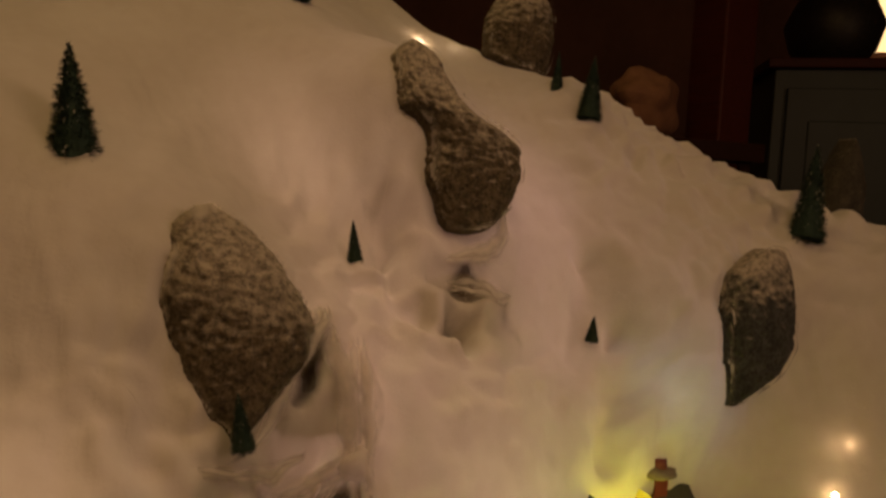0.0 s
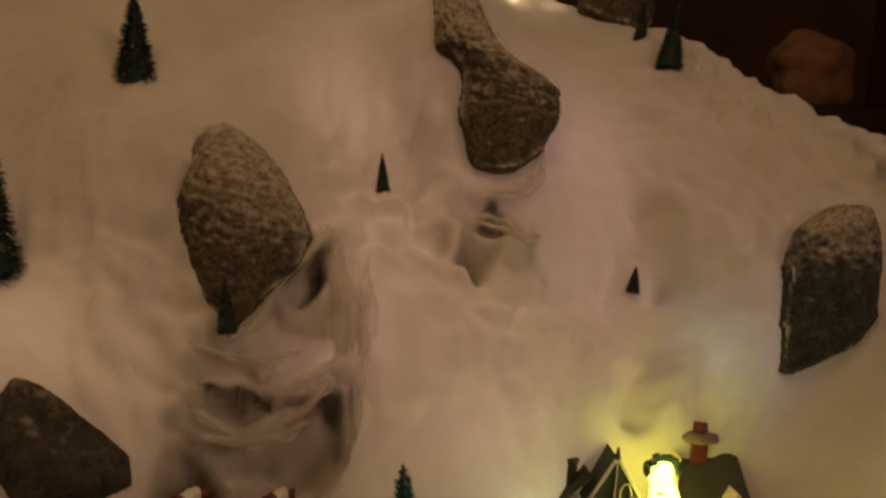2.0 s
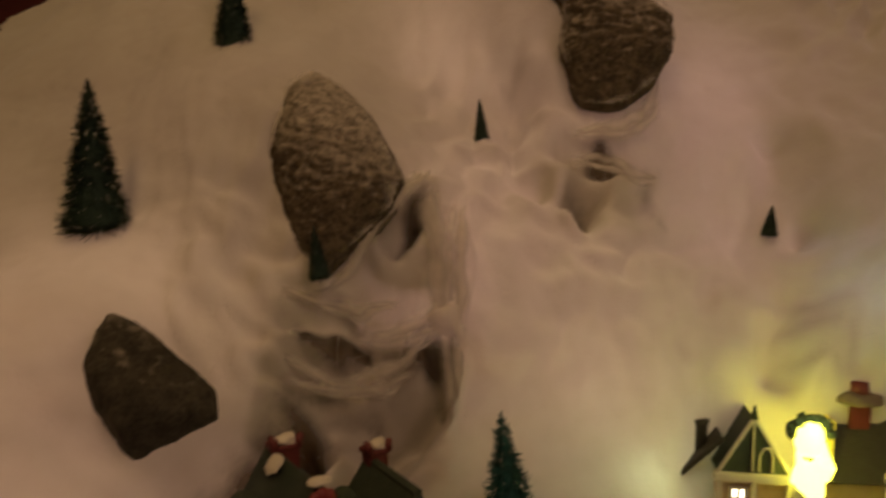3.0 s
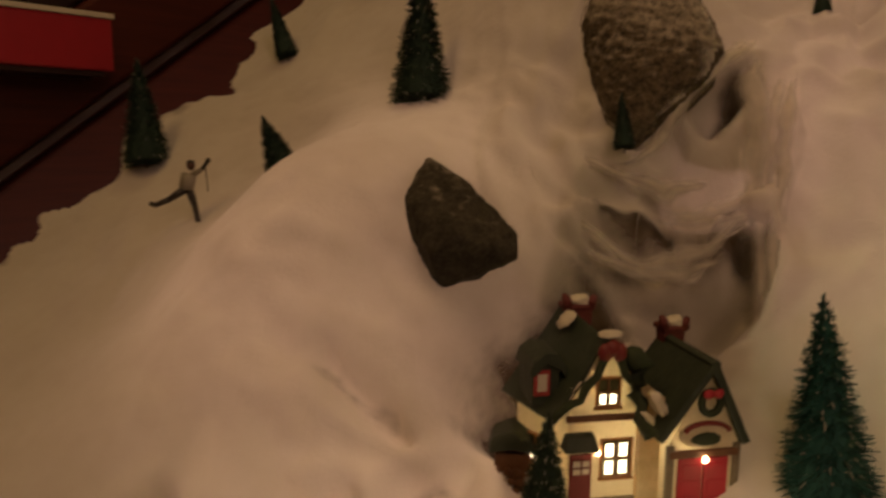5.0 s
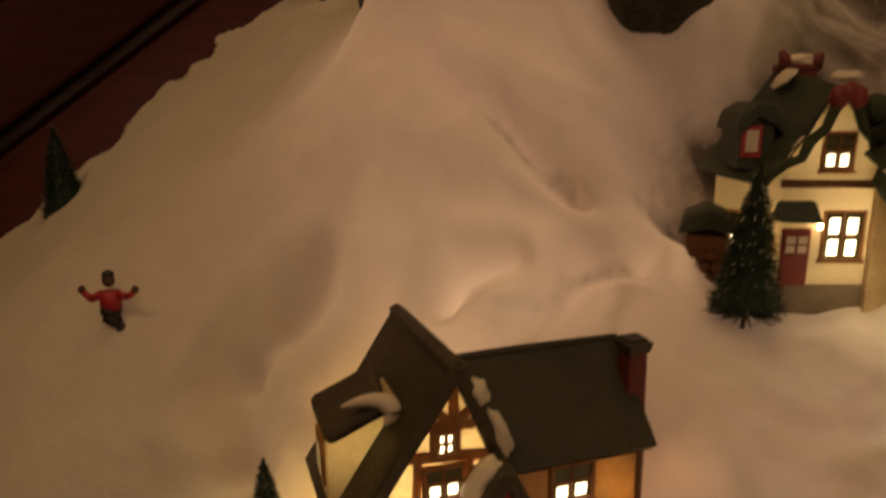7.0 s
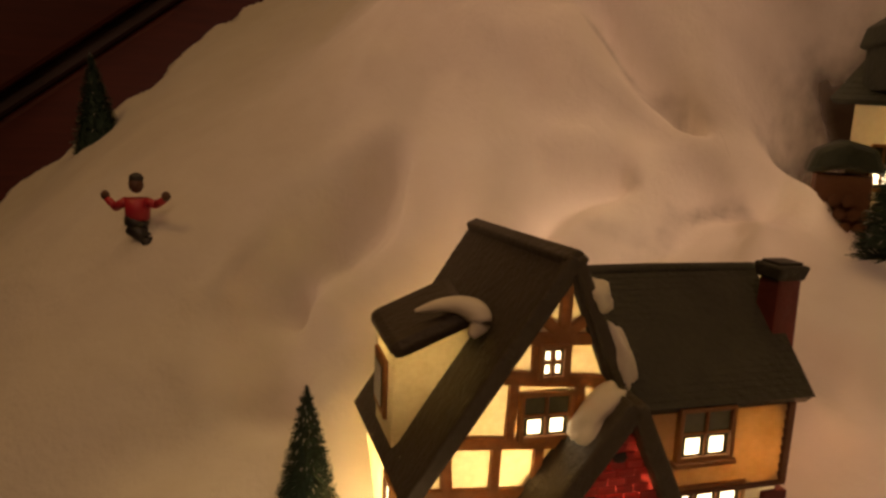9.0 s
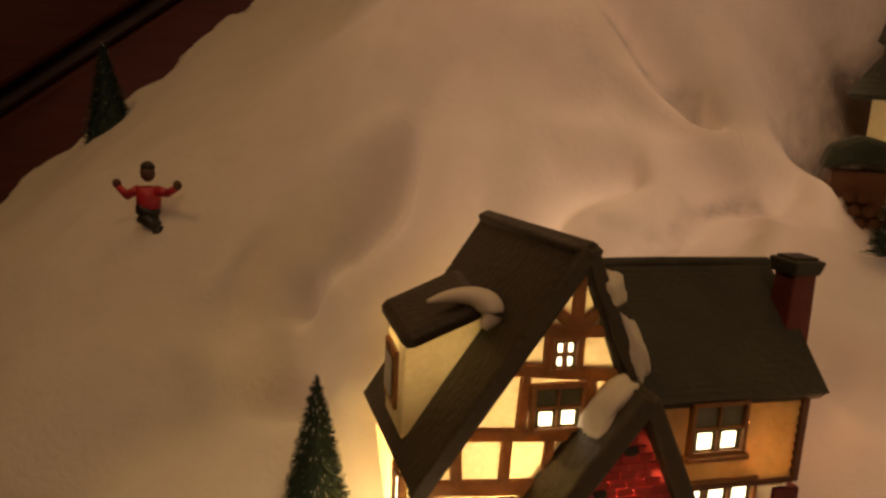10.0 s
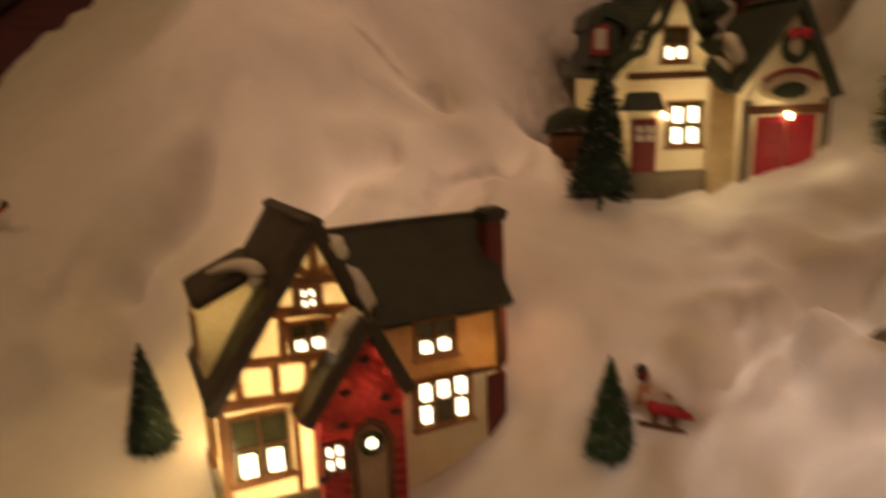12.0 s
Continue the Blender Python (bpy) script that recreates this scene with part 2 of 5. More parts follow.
def box(x0, x1, y0, y1, z0, z1, bm=None, s=0.001):
    bm = bm or bmesh.new()
    v = [bm.verts.new((x * s, y * s, z * s)) for x in (x0, x1) for y in (y0, y1) for z in (z0, z1)]
    for f in ((0, 1, 3, 2), (4, 6, 7, 5), (0, 4, 5, 1), (2, 3, 7, 6), (0, 2, 6, 4), (1, 5, 7, 3)):
        bm.faces.new([v[i] for i in f])
    return bm


def hull(points, bm=None, s=0.001):
    """A solid between two like rings of corners."""
    bm = bm or bmesh.new()
    a, b = ([bm.verts.new((x * s, y * s, z * s)) for x, y, z in ring] for ring in points)
    n = len(a)
    bm.faces.new(a)
    bm.faces.new(b[::-1])
    for i in range(n):
        bm.faces.new((a[i], b[i], b[(i + 1) % n], a[(i + 1) % n]))
    return bm


def prism(profile, y0, y1, bm=None, s=0.001):
    """A profile of x and z, drawn out from y0 to y1."""
    return hull(([(x, y0, z) for x, z in profile], [(x, y1, z) for x, z in profile]), bm, s)


def slab(corners, thick, bm=None, s=0.001):
    """A flat plate of three or four corners, thickened downwards along its normal."""
    c = [Vector(p) for p in corners]
    n = (c[1] - c[0]).cross(c[2] - c[0]).normalized()
    if n.z < 0:
        n = -n
    return hull((c, [p - n * thick for p in c]), bm, s)


def bar(p, q, w, d, bm=None, s=0.001):
    """A straight beam of width w and depth d from p to q, its depth along y."""
    p, q = Vector(p), Vector(q)
    a = (q - p).normalized()
    side = a.cross(Vector((0, 1, 0))).normalized() * (w / 2)
    y = Vector((0, d, 0))
    return hull(([p - side, p + side, p + side + y, p - side + y], [q - side, q + side, q + side + y, q - side + y]), bm, s)


def lump(bm, centre, size, seed=0, rough=0.15, cuts=2, s=0.001):
    """A small uneven blob."""
    made = bmesh.ops.create_icosphere(bm, subdivisions=cuts, radius=1.0)["verts"]
    for v in made:
        k = 1 + rough * noise.noise(v.co * 1.7 + Vector((seed * 3.1, seed * 1.7, 0)))
        v.co = Vector((centre[i] + v.co[i] * size[i] * k for i in range(3))) * s
    return bm


def tube(points, radius, bm=None, sides=8, s=0.001):
    """A round rod along points; radius may differ from point to point."""
    bm = bm or bmesh.new()
    pts = [Vector(p) for p in points]
    rad = radius if isinstance(radius, (list, tuple)) else [radius] * len(pts)
    rings = []
    for i, p in enumerate(pts):
        a = (pts[min(i + 1, len(pts) - 1)] - pts[max(i - 1, 0)]).normalized()
        x = a.cross(Vector((0.13, 0.31, 0.94))).normalized()
        y = a.cross(x)
        rings.append([bm.verts.new((p + (x * math.cos(k) + y * math.sin(k)) * rad[i]) * s) for k in (2 * math.pi * j / sides for j in range(sides))])
    for a, b in zip(rings, rings[1:]):
        for j in range(sides):
            bm.faces.new((a[j], a[(j + 1) % sides], b[(j + 1) % sides], b[j]))
    bm.faces.new(rings[0][::-1])
    bm.faces.new(rings[-1])
    return bm


def flowing(pts, n):
    """n + 1 points along a smooth line through the given points."""
    line = []
    for i in range(n + 1):
        t = i / n * (len(pts) - 1)
        k = min(int(t), len(pts) - 2)
        f = t - k
        a, b, c, d = (pts[max(0, min(len(pts) - 1, k + e))] for e in (-1, 0, 1, 2))
        line.append([0.5 * (2 * q + (r - p) * f + (2 * p - 5 * q + 4 * r - o) * f * f + (3 * q - p - 3 * r + o) * f ** 3) for p, q, r, o in zip(a, b, c, d)])
    return line


# ---- the snow slope: cotton batting draped over the stairs ----
H = math.sqrt(0.5)
TILT = (0.1, -0.061, -0.012, -0.089, 0.045, -0.043)
# mounds and hollows of the batting: across, up the slope, reach, height
MOUNDS = [
    (0.2, 0.4, 0.14, -0.143),
    (0.2, 1, 0.09, 0.119),
    (-0.25, 0.45, 0.09, 0.103),
    (-0.1, 0.8, 0.09, 0.055),
    (-0.45, 0.05, 0.14, 0.034),
    (0.65, 0.9, 0.14, 0.029),
    (0.55, 0.35, 0.14, -0.212),
    (-0.05, 0.35, 0.09, -0.138),
    (0.05, 0.05, 0.14, -0.091),
    (0.9, 0.65, 0.14, 0.079),
    (0.55, 1.1, 0.09, 0.071),
    (0.05, 0.55, 0.09, -0.084),
    (-0.25, 0.3, 0.09, 0.025),
    (-0.15, 0.1, 0.09, -0.089),
    (0.4, 0.7, 0.09, -0.087),
    (0.1, 0.85, 0.09, -0.048),
    (0.35, 0.1, 0.14, -0.076),
    (0.05, 1.25, 0.14, 0.076),
    (-0.25, 1, 0.14, 0.068),
    (-0.35, 0.5, 0.09, -0.033),
    (0.65, 0.55, 0.09, -0.069),
    (0.55, 0.7, 0.09, 0.041),
    (0.08, 0.168, 0.012, 0.02),
    (0.11, 0.192, 0.016, 0.034),
    (0.135, 0.165, 0.016, 0.026),
    (0.045, 0.168, 0.014, 0.01),
    (0.82, 0.9, 0.15, 0.075),
    (1, 0.74, 0.12, 0.09),
    (0.46, 0.5, 0.09, -0.075),
    (0.36, 0.46, 0.06, -0.045),
    (0.02, 0.5, 0.05, -0.07),
    (-0.075, 0.4, 0.045, -0.04),
    (0.575, 0.603, 0.028, 0.026),
    (-0.036, 0.262, 0.032, 0.013),
]
# folds and grooves: from, to, reach, depth
FOLDS = [
    (-0.050, 0.490, -0.108, 0.345, 0.020, 0.070),
    (0.059, 0.712, 0.036, 0.662, 0.011, 0.030),
    (-0.045, 0.556, 0.000, 0.566, 0.006, 0.020),
    (-0.059, 0.501, 0.009, 0.538, 0.007, 0.022),
    (0.009, 0.538, 0.082, 0.584, 0.008, 0.024),
    (0.070, 0.587, 0.086, 0.535, 0.009, 0.030),
    (0.250, 0.788, 0.280, 0.776, 0.010, 0.022),
    (0.222, 0.738, 0.228, 0.724, 0.013, 0.020),
    (0.150, 0.825, 0.155, 0.815, 0.014, 0.016),
    (0.070, 0.158, 0.066, 0.195, 0.010, 0.024),
    (0.098, 0.215, 0.084, 0.240, 0.010, 0.018),
    (-0.196, 0.330, -0.150, 0.302, 0.008, 0.034),
    (-0.270, 0.195, -0.286, 0.105, 0.011, 0.022),
    (-0.286, 0.105, -0.262, 0.048, 0.012, 0.022),
    (-0.258, 0.046, -0.310, -0.070, 0.016, 0.012),
    (-0.104, 0.305, -0.142, 0.205, 0.009, 0.018),
    (-0.165, 0.245, -0.200, 0.195, 0.010, 0.022),
    (-0.105, 0.250, -0.120, 0.190, 0.008, 0.012),
    (-0.070, 0.522, 0.020, 0.558, 0.008, 0.026),
    (-0.050, 0.545, 0.035, 0.585, 0.008, 0.030),
    (-0.060, 0.570, 0.000, 0.600, 0.008, 0.022),
    (-0.060, 0.488, 0.062, 0.535, 0.020, 0.040),
    (0.010, 0.500, 0.085, 0.560, 0.016, 0.030),
    (-0.095, 0.600, -0.075, 0.740, 0.014, 0.014),
    (0.055, 0.610, 0.010, 0.585, 0.014, 0.020),
    (0.214, 0.790, 0.262, 0.775, 0.012, 0.022),
    (0.226, 0.745, 0.236, 0.715, 0.014, 0.020),
    (0.160, 0.780, 0.180, 0.730, 0.014, 0.014),
    (0.514, 0.728, 0.512, 0.600, 0.020, 0.016),
    (0.420, 0.760, 0.415, 0.690, 0.020, 0.012),
    (0.450, 0.815, 0.475, 0.720, 0.020, 0.026),
    (0.475, 0.720, 0.430, 0.588, 0.022, 0.028),
    (0.071, 0.157, 0.096, 0.199, 0.011, 0.030),
    (0.096, 0.199, 0.130, 0.246, 0.013, 0.034),
    (0.165, 0.819, 0.152, 0.887, 0.016, 0.018),
]


def rise(u, v):
    """How far the batting stands off the 45 degree plane of the slope."""
    cu, cv = min(max(u, -0.95), 1.05), min(max(v, -0.3), 1.35)
    d = TILT[0] + TILT[1] * cu + TILT[2] * cv + TILT[3] * cu * cu + TILT[4] * cu * cv + TILT[5] * cv * cv
    for a, b, r, h in MOUNDS:
        d += h * math.exp(-((cu - a) ** 2 + (cv - b) ** 2) / (2 * r * r))
    e = max(0.0, u - (1.70 - 0.97 * v))
    return d - 2.2 * e * e / (e + 0.08)


# where the batting was teased into tufts and pits: across, up, reach, strength
TEASED = [(0.24, 0.72, 0.10, 1.0), (0.02, 0.54, 0.09, 0.9), (0.12, 0.86, 0.07, 0.6), (0.52, 0.66, 0.10, 0.7), (0.60, 1.05, 0.12, 0.8), (0.78, 0.92, 0.12, 0.9), (-0.05, 0.64, 0.08, 0.7),
          (-0.15, 0.42, 0.09, 0.5), (-0.16, 0.26, 0.10, 0.5), (0.13, 0.24, 0.09, 1.0), (0.26, 0.16, 0.10, 1.0), (0.10, 0.12, 0.08, 0.6), (0.95, 0.75, 0.12, 0.7)]


def wrinkle(u, v):
    p = Vector((u, v, 0.3))
    warp = Vector((noise.noise(p * 6), noise.noise(p * 6 + Vector((7, 3, 1))), 0)) * 0.045
    fine = Vector((noise.noise(p * 26), noise.noise(p * 26 + Vector((4, 8, 2))), 0)) * 0.010
    q = p + warp
    w = sum(k * math.exp(-((u - a) ** 2 + (v - b) ** 2) / (2 * r * r)) for a, b, r, k in TEASED)
    d = 0.010 * noise.noise(q * 8) + 0.0052 * noise.noise(q * 19)
    d += w * (0.017 * noise.noise((q + fine) * 30) + 0.007 * noise.noise((q + fine) * 62) - 0.004)
    strand = noise.ridged_multi_fractal(Vector(((q.x + fine.x) * 26, (q.y + fine.y) * 6, 1)), 1.0, 2.0, 3, 1.0, 2.0) - 1.0
    d += 0.0045 * strand * max(0.0, min(1.0, 0.4 + noise.noise(p * 3.3 + Vector((2, 9, 4))))) * (1 if u > -0.3 else 0.35)
    d += 0.0009 * noise.noise(q * 95)
    fu, fv = u + 0.6 * fine.x + 0.12 * warp.x, v + 0.6 * fine.y + 0.12 * warp.y
    for a, b, c, e, wd, h in FOLDS:
        t = min(1, max(0, ((fu - a) * (c - a) + (fv - b) * (e - b)) / ((c - a) ** 2 + (e - b) ** 2)))
        f = math.hypot(fu - a - t * (c - a), fv - b - t * (e - b)) / (wd * (0.6 + 0.9 * math.sin(math.pi * (0.1 + 0.8 * t))))
        if f < 4:
            d -= h * math.exp(-f * f) - 0.18 * h * math.exp(-((f - 2) ** 2))
    return d


def ground(u, v, lift=0.0):
    d = rise(u, v) + lift
    return Vector((u, 0.3 + (v - d) * H, 0.2 + (v + d) * H))


WALL_N, WALL_S = Vector((0.953, -0.302, 0)), Vector((0.302, 0.953, 0))


# batting torn thin, or see-through to paint shade: from, to, reach, strength
TORN_AND_SHADE = [
    # the first two paint the shaded hollow beside the cottage
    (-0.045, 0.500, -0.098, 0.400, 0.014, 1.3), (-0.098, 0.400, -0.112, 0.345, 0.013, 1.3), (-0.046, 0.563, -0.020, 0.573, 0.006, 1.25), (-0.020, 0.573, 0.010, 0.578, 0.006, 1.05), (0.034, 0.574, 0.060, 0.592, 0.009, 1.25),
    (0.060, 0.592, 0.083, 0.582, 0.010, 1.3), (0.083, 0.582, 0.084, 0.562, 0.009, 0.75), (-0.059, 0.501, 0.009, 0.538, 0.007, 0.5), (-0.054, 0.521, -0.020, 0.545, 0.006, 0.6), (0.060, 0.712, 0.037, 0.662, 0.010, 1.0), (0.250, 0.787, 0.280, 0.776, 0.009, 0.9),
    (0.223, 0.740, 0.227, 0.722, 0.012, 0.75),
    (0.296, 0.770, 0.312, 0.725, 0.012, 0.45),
    # fold lines, made see-through to darken them like shade
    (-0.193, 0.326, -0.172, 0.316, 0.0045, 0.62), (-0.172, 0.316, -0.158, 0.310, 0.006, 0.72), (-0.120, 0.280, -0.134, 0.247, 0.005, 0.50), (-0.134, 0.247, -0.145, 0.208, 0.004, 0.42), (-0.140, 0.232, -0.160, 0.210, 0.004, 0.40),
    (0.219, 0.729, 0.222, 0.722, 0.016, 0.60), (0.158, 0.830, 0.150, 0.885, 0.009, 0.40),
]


def see_through(u, v):
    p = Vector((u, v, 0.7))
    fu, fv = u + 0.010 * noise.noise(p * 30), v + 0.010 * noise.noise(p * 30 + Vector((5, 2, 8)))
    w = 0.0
    for a, b, c, e, wd, k in TORN_AND_SHADE:
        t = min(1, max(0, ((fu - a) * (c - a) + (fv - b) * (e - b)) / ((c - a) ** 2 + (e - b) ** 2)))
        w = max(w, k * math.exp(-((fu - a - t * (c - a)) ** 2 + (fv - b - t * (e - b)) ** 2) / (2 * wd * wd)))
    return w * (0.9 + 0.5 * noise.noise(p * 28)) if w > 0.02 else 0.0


def cotton(name, verts, faces, thin):
    me = bpy.data.meshes.new(name)
    me.from_pydata(verts, [], faces)
    me.polygons.foreach_set("use_smooth", [True] * len(faces))
    me.attributes.new("thin", "FLOAT", "POINT").data.foreach_set("value", thin)
    me.materials.append(COTTON)
    return new(name, me)


def snow_blanket():
    step, u0, v0, nu, nv = 0.0045, -1.0, -0.42, 486, 426
    verts, faces, keep, thin = [], [], [], []
    for j in range(nv):
        for i in range(nu):
            u, v = u0 + i * step, v0 + j * step
            p = ground(u, v, wrinkle(u, v))
            s, c = p.dot(WALL_S), p.dot(WALL_N)
            rag = -0.80 + 0.085 * (abs((s * 11.0) % 2 - 1) - 0.5) * (0.4 + abs(noise.noise(Vector((s * 6, 2, 5))))) + 0.05 * noise.noise(Vector((s * 16, 0, 5))) + 0.022 * noise.noise(Vector((s * 52, c * 20, 5)))
            verts.append(p)
            keep.append(c > rag)
            thin.append(max(see_through(u, v), 0.7 - (c - rag) / 0.022))
    for j in range(nv - 1):
        for i in range(nu - 1):
            f = (j * nu + i, j * nu + i + 1, (j + 1) * nu + i + 1, (j + 1) * nu + i)
            if all(keep[k] for k in f):
                faces.append(f)
    return tagged(cotton("snow_blanket", verts, faces, thin), "white cotton batting draped as a snowy mountainside over stairs", "artificial snow", kind="structure")


snow_blanket()

# teased strands of batting that cross the hollows and the rocks: line over the slope, width, lift off the slope
STRANDS = [
    (((0.066, 0.745), (0.058, 0.718), (0.034, 0.685), (0.008, 0.655), (-0.014, 0.624), (-0.050, 0.603)), 0.011, (0.010, 0.024, 0.032, 0.026, 0.014, 0.004)),
    (((0.076, 0.735), (0.074, 0.690), (0.085, 0.640), (0.078, 0.602), (0.036, 0.584), (-0.010, 0.580)), 0.012, (0.006, 0.012, 0.012, 0.012, 0.010, 0.004)),
    (((-0.070, 0.545), (-0.030, 0.543), (0.010, 0.556), (0.050, 0.580), (0.078, 0.600)), 0.008, (0.002, 0.012, 0.014, 0.014, 0.006)),
    (((-0.075, 0.594), (-0.030, 0.593), (0.008, 0.600), (0.045, 0.622)), 0.007, (0.002, 0.010, 0.012, 0.004)),
    (((-0.060, 0.520), (-0.015, 0.532), (0.030, 0.548), (0.062, 0.566)), 0.006, (0.004, 0.014, 0.018, 0.012)),
    (((0.100, 0.720), (0.098, 0.660), (0.094, 0.590), (0.100, 0.520)), 0.012, (0.002, 0.006, 0.006, 0.002)),
    (((0.222, 0.806), (0.250, 0.800), (0.285, 0.808), (0.312, 0.845), (0.322, 0.890)), 0.010, (0.006, 0.018, 0.022, 0.016, 0.004)),
    (((0.215, 0.770), (0.250, 0.764), (0.290, 0.758), (0.320, 0.770)), 0.009, (0.002, 0.010, 0.010, 0.002)),
]


def cotton_strands():
    rng = random.Random(8)
    verts, faces, thin = [], [], []

    def along(pts, t):
        k = min(int(t * (len(pts) - 1)), len(pts) - 2)
        f = t * (len(pts) - 1) - k
        p = [pts[max(0, min(len(pts) - 1, k + d))] for d in (-1, 0, 1, 2)]
        return [0.5 * (2 * p[1][i] + (p[2][i] - p[0][i]) * f + (2 * p[0][i] - 5 * p[1][i] + 4 * p[2][i] - p[3][i]) * f * f + (3 * p[1][i] - p[0][i] - 3 * p[2][i] + p[3][i]) * f ** 3) for i in range(len(pts[0]))]

    for line, width, lifts in STRANDS:
        for ply in range(3):
            shift, wide, seed = rng.uniform(-0.6, 0.6) * width, width * rng.uniform(1.0, 1.9), rng.uniform(0, 50)
            n, m, base = 40, 6, len(verts)
            for i in range(n + 1):
                t = i / n
                u, v = along(line, t)
                (lift,) = along([(x,) for x in lifts], t)
                a, b = along(line, max(0, t - 0.02)), along(line, min(1, t + 0.02))
                d = Vector((b[0] - a[0], b[1] - a[1])).normalized()
                wob = 0.006 * noise.noise(Vector((t * 5, seed, 1)))
                w = wide * (0.7 + 0.7 * noise.noise(Vector((t * 4, seed, 9)))) * (0.45 + 0.55 * math.sin(math.pi * t))
                for k in range(m + 1):
                    x = 2 * k / m - 1
                    o = shift + wob + x * w
                    pu, pv = u - d.y * o, v + d.x * o
                    verts.append(ground(pu, pv, lift + 0.003 * ply + 0.3 * w * (1 - x * x) - 0.004 + 0.0012 * noise.noise(Vector((pu * 60, pv * 60, seed)))))
                    thin.append(0.50 + 0.75 * abs(x) ** 1.3 + 0.25 * noise.noise(Vector((t * 9, x * 2, seed))) + 0.7 * max(0, abs(2 * t - 1) - 0.7) / 0.3)
            for i in range(n):
                for k in range(m):
                    p = base + i * (m + 1) + k
                    faces.append((p, p + 1, p + m + 2, p + m + 1))
    tagged(cotton("cotton_strands", verts, faces, thin), "teased white cotton strands crossing hollows and rocks", "cotton fibre", kind="stuff")


cotton_strands()


def shade_backing():
    """An added sheet under the thin places; its dark brown stands for the shade inside."""
    verts, faces = [], []
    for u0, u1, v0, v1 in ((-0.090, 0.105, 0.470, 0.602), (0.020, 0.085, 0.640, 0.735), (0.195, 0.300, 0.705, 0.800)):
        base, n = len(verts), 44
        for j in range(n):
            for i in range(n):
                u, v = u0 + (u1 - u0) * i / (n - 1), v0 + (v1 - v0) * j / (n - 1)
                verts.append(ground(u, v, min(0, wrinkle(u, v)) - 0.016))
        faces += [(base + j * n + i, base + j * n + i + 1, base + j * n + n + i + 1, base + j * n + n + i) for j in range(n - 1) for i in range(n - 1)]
    me = bpy.data.meshes.new("underlay_cloth")
    me.from_pydata(verts, [], faces)
    me.materials.append(material("opening_shade", (0.12, 0.085, 0.045), 1.0, second=(0.08, 0.055, 0.028), scale=60, bump=0.5, bump_scale=200))
    tagged(new("underlay_cloth", me), "added dark brown sheet standing for shade in the cotton openings", "cloth", kind="structure")


shade_backing()


def cotton_wisps():
    """Loose fibres teased out of the batting."""
    rng = random.Random(5)
    verts, faces = [], []
    while len(faces) < 7000:
        u, v = rng.uniform(-0.85, 1.0), rng.uniform(-0.25, 1.25)
        near = sum(k * math.exp(-((u - a) ** 2 + (v - b) ** 2) / (2 * r * r)) for a, b, r, k in TEASED if k > 0.55)
        if ground(u, v).dot(WALL_N) < -0.74 or rng.random() > 0.01 + min(1, near):
            continue
        th = math.pi / 2 + rng.gauss(0, 0.9) + noise.noise(Vector((u * 4, v * 4, 3))) * 1.2
        n, length, w, arc, bend = 5, rng.uniform(0.012, 0.04), rng.uniform(0.0001, 0.0002), rng.uniform(0.0005, 0.003), rng.gauss(0, 0.7)
        base = len(verts)
        for i in range(n + 1):
            t = i / n
            side = Vector((-math.sin(th), math.cos(th) * H, math.cos(th) * H)) * w
            p = ground(u, v, wrinkle(u, v) + arc * math.sin(math.pi * t) - 0.0004)
            verts += [p - side, p + side]
            th += bend / n
            u += math.cos(th) * length / n
            v += math.sin(th) * length / n
        faces += [(base + 2 * i, base + 2 * i + 1, base + 2 * i + 3, base + 2 * i + 2) for i in range(n)]
    tagged(cotton("cotton_wisps", verts, faces, [0.0] * len(verts)), "loose white cotton fibres standing off the batting", "cotton fibre", kind="stuff")


cotton_wisps()


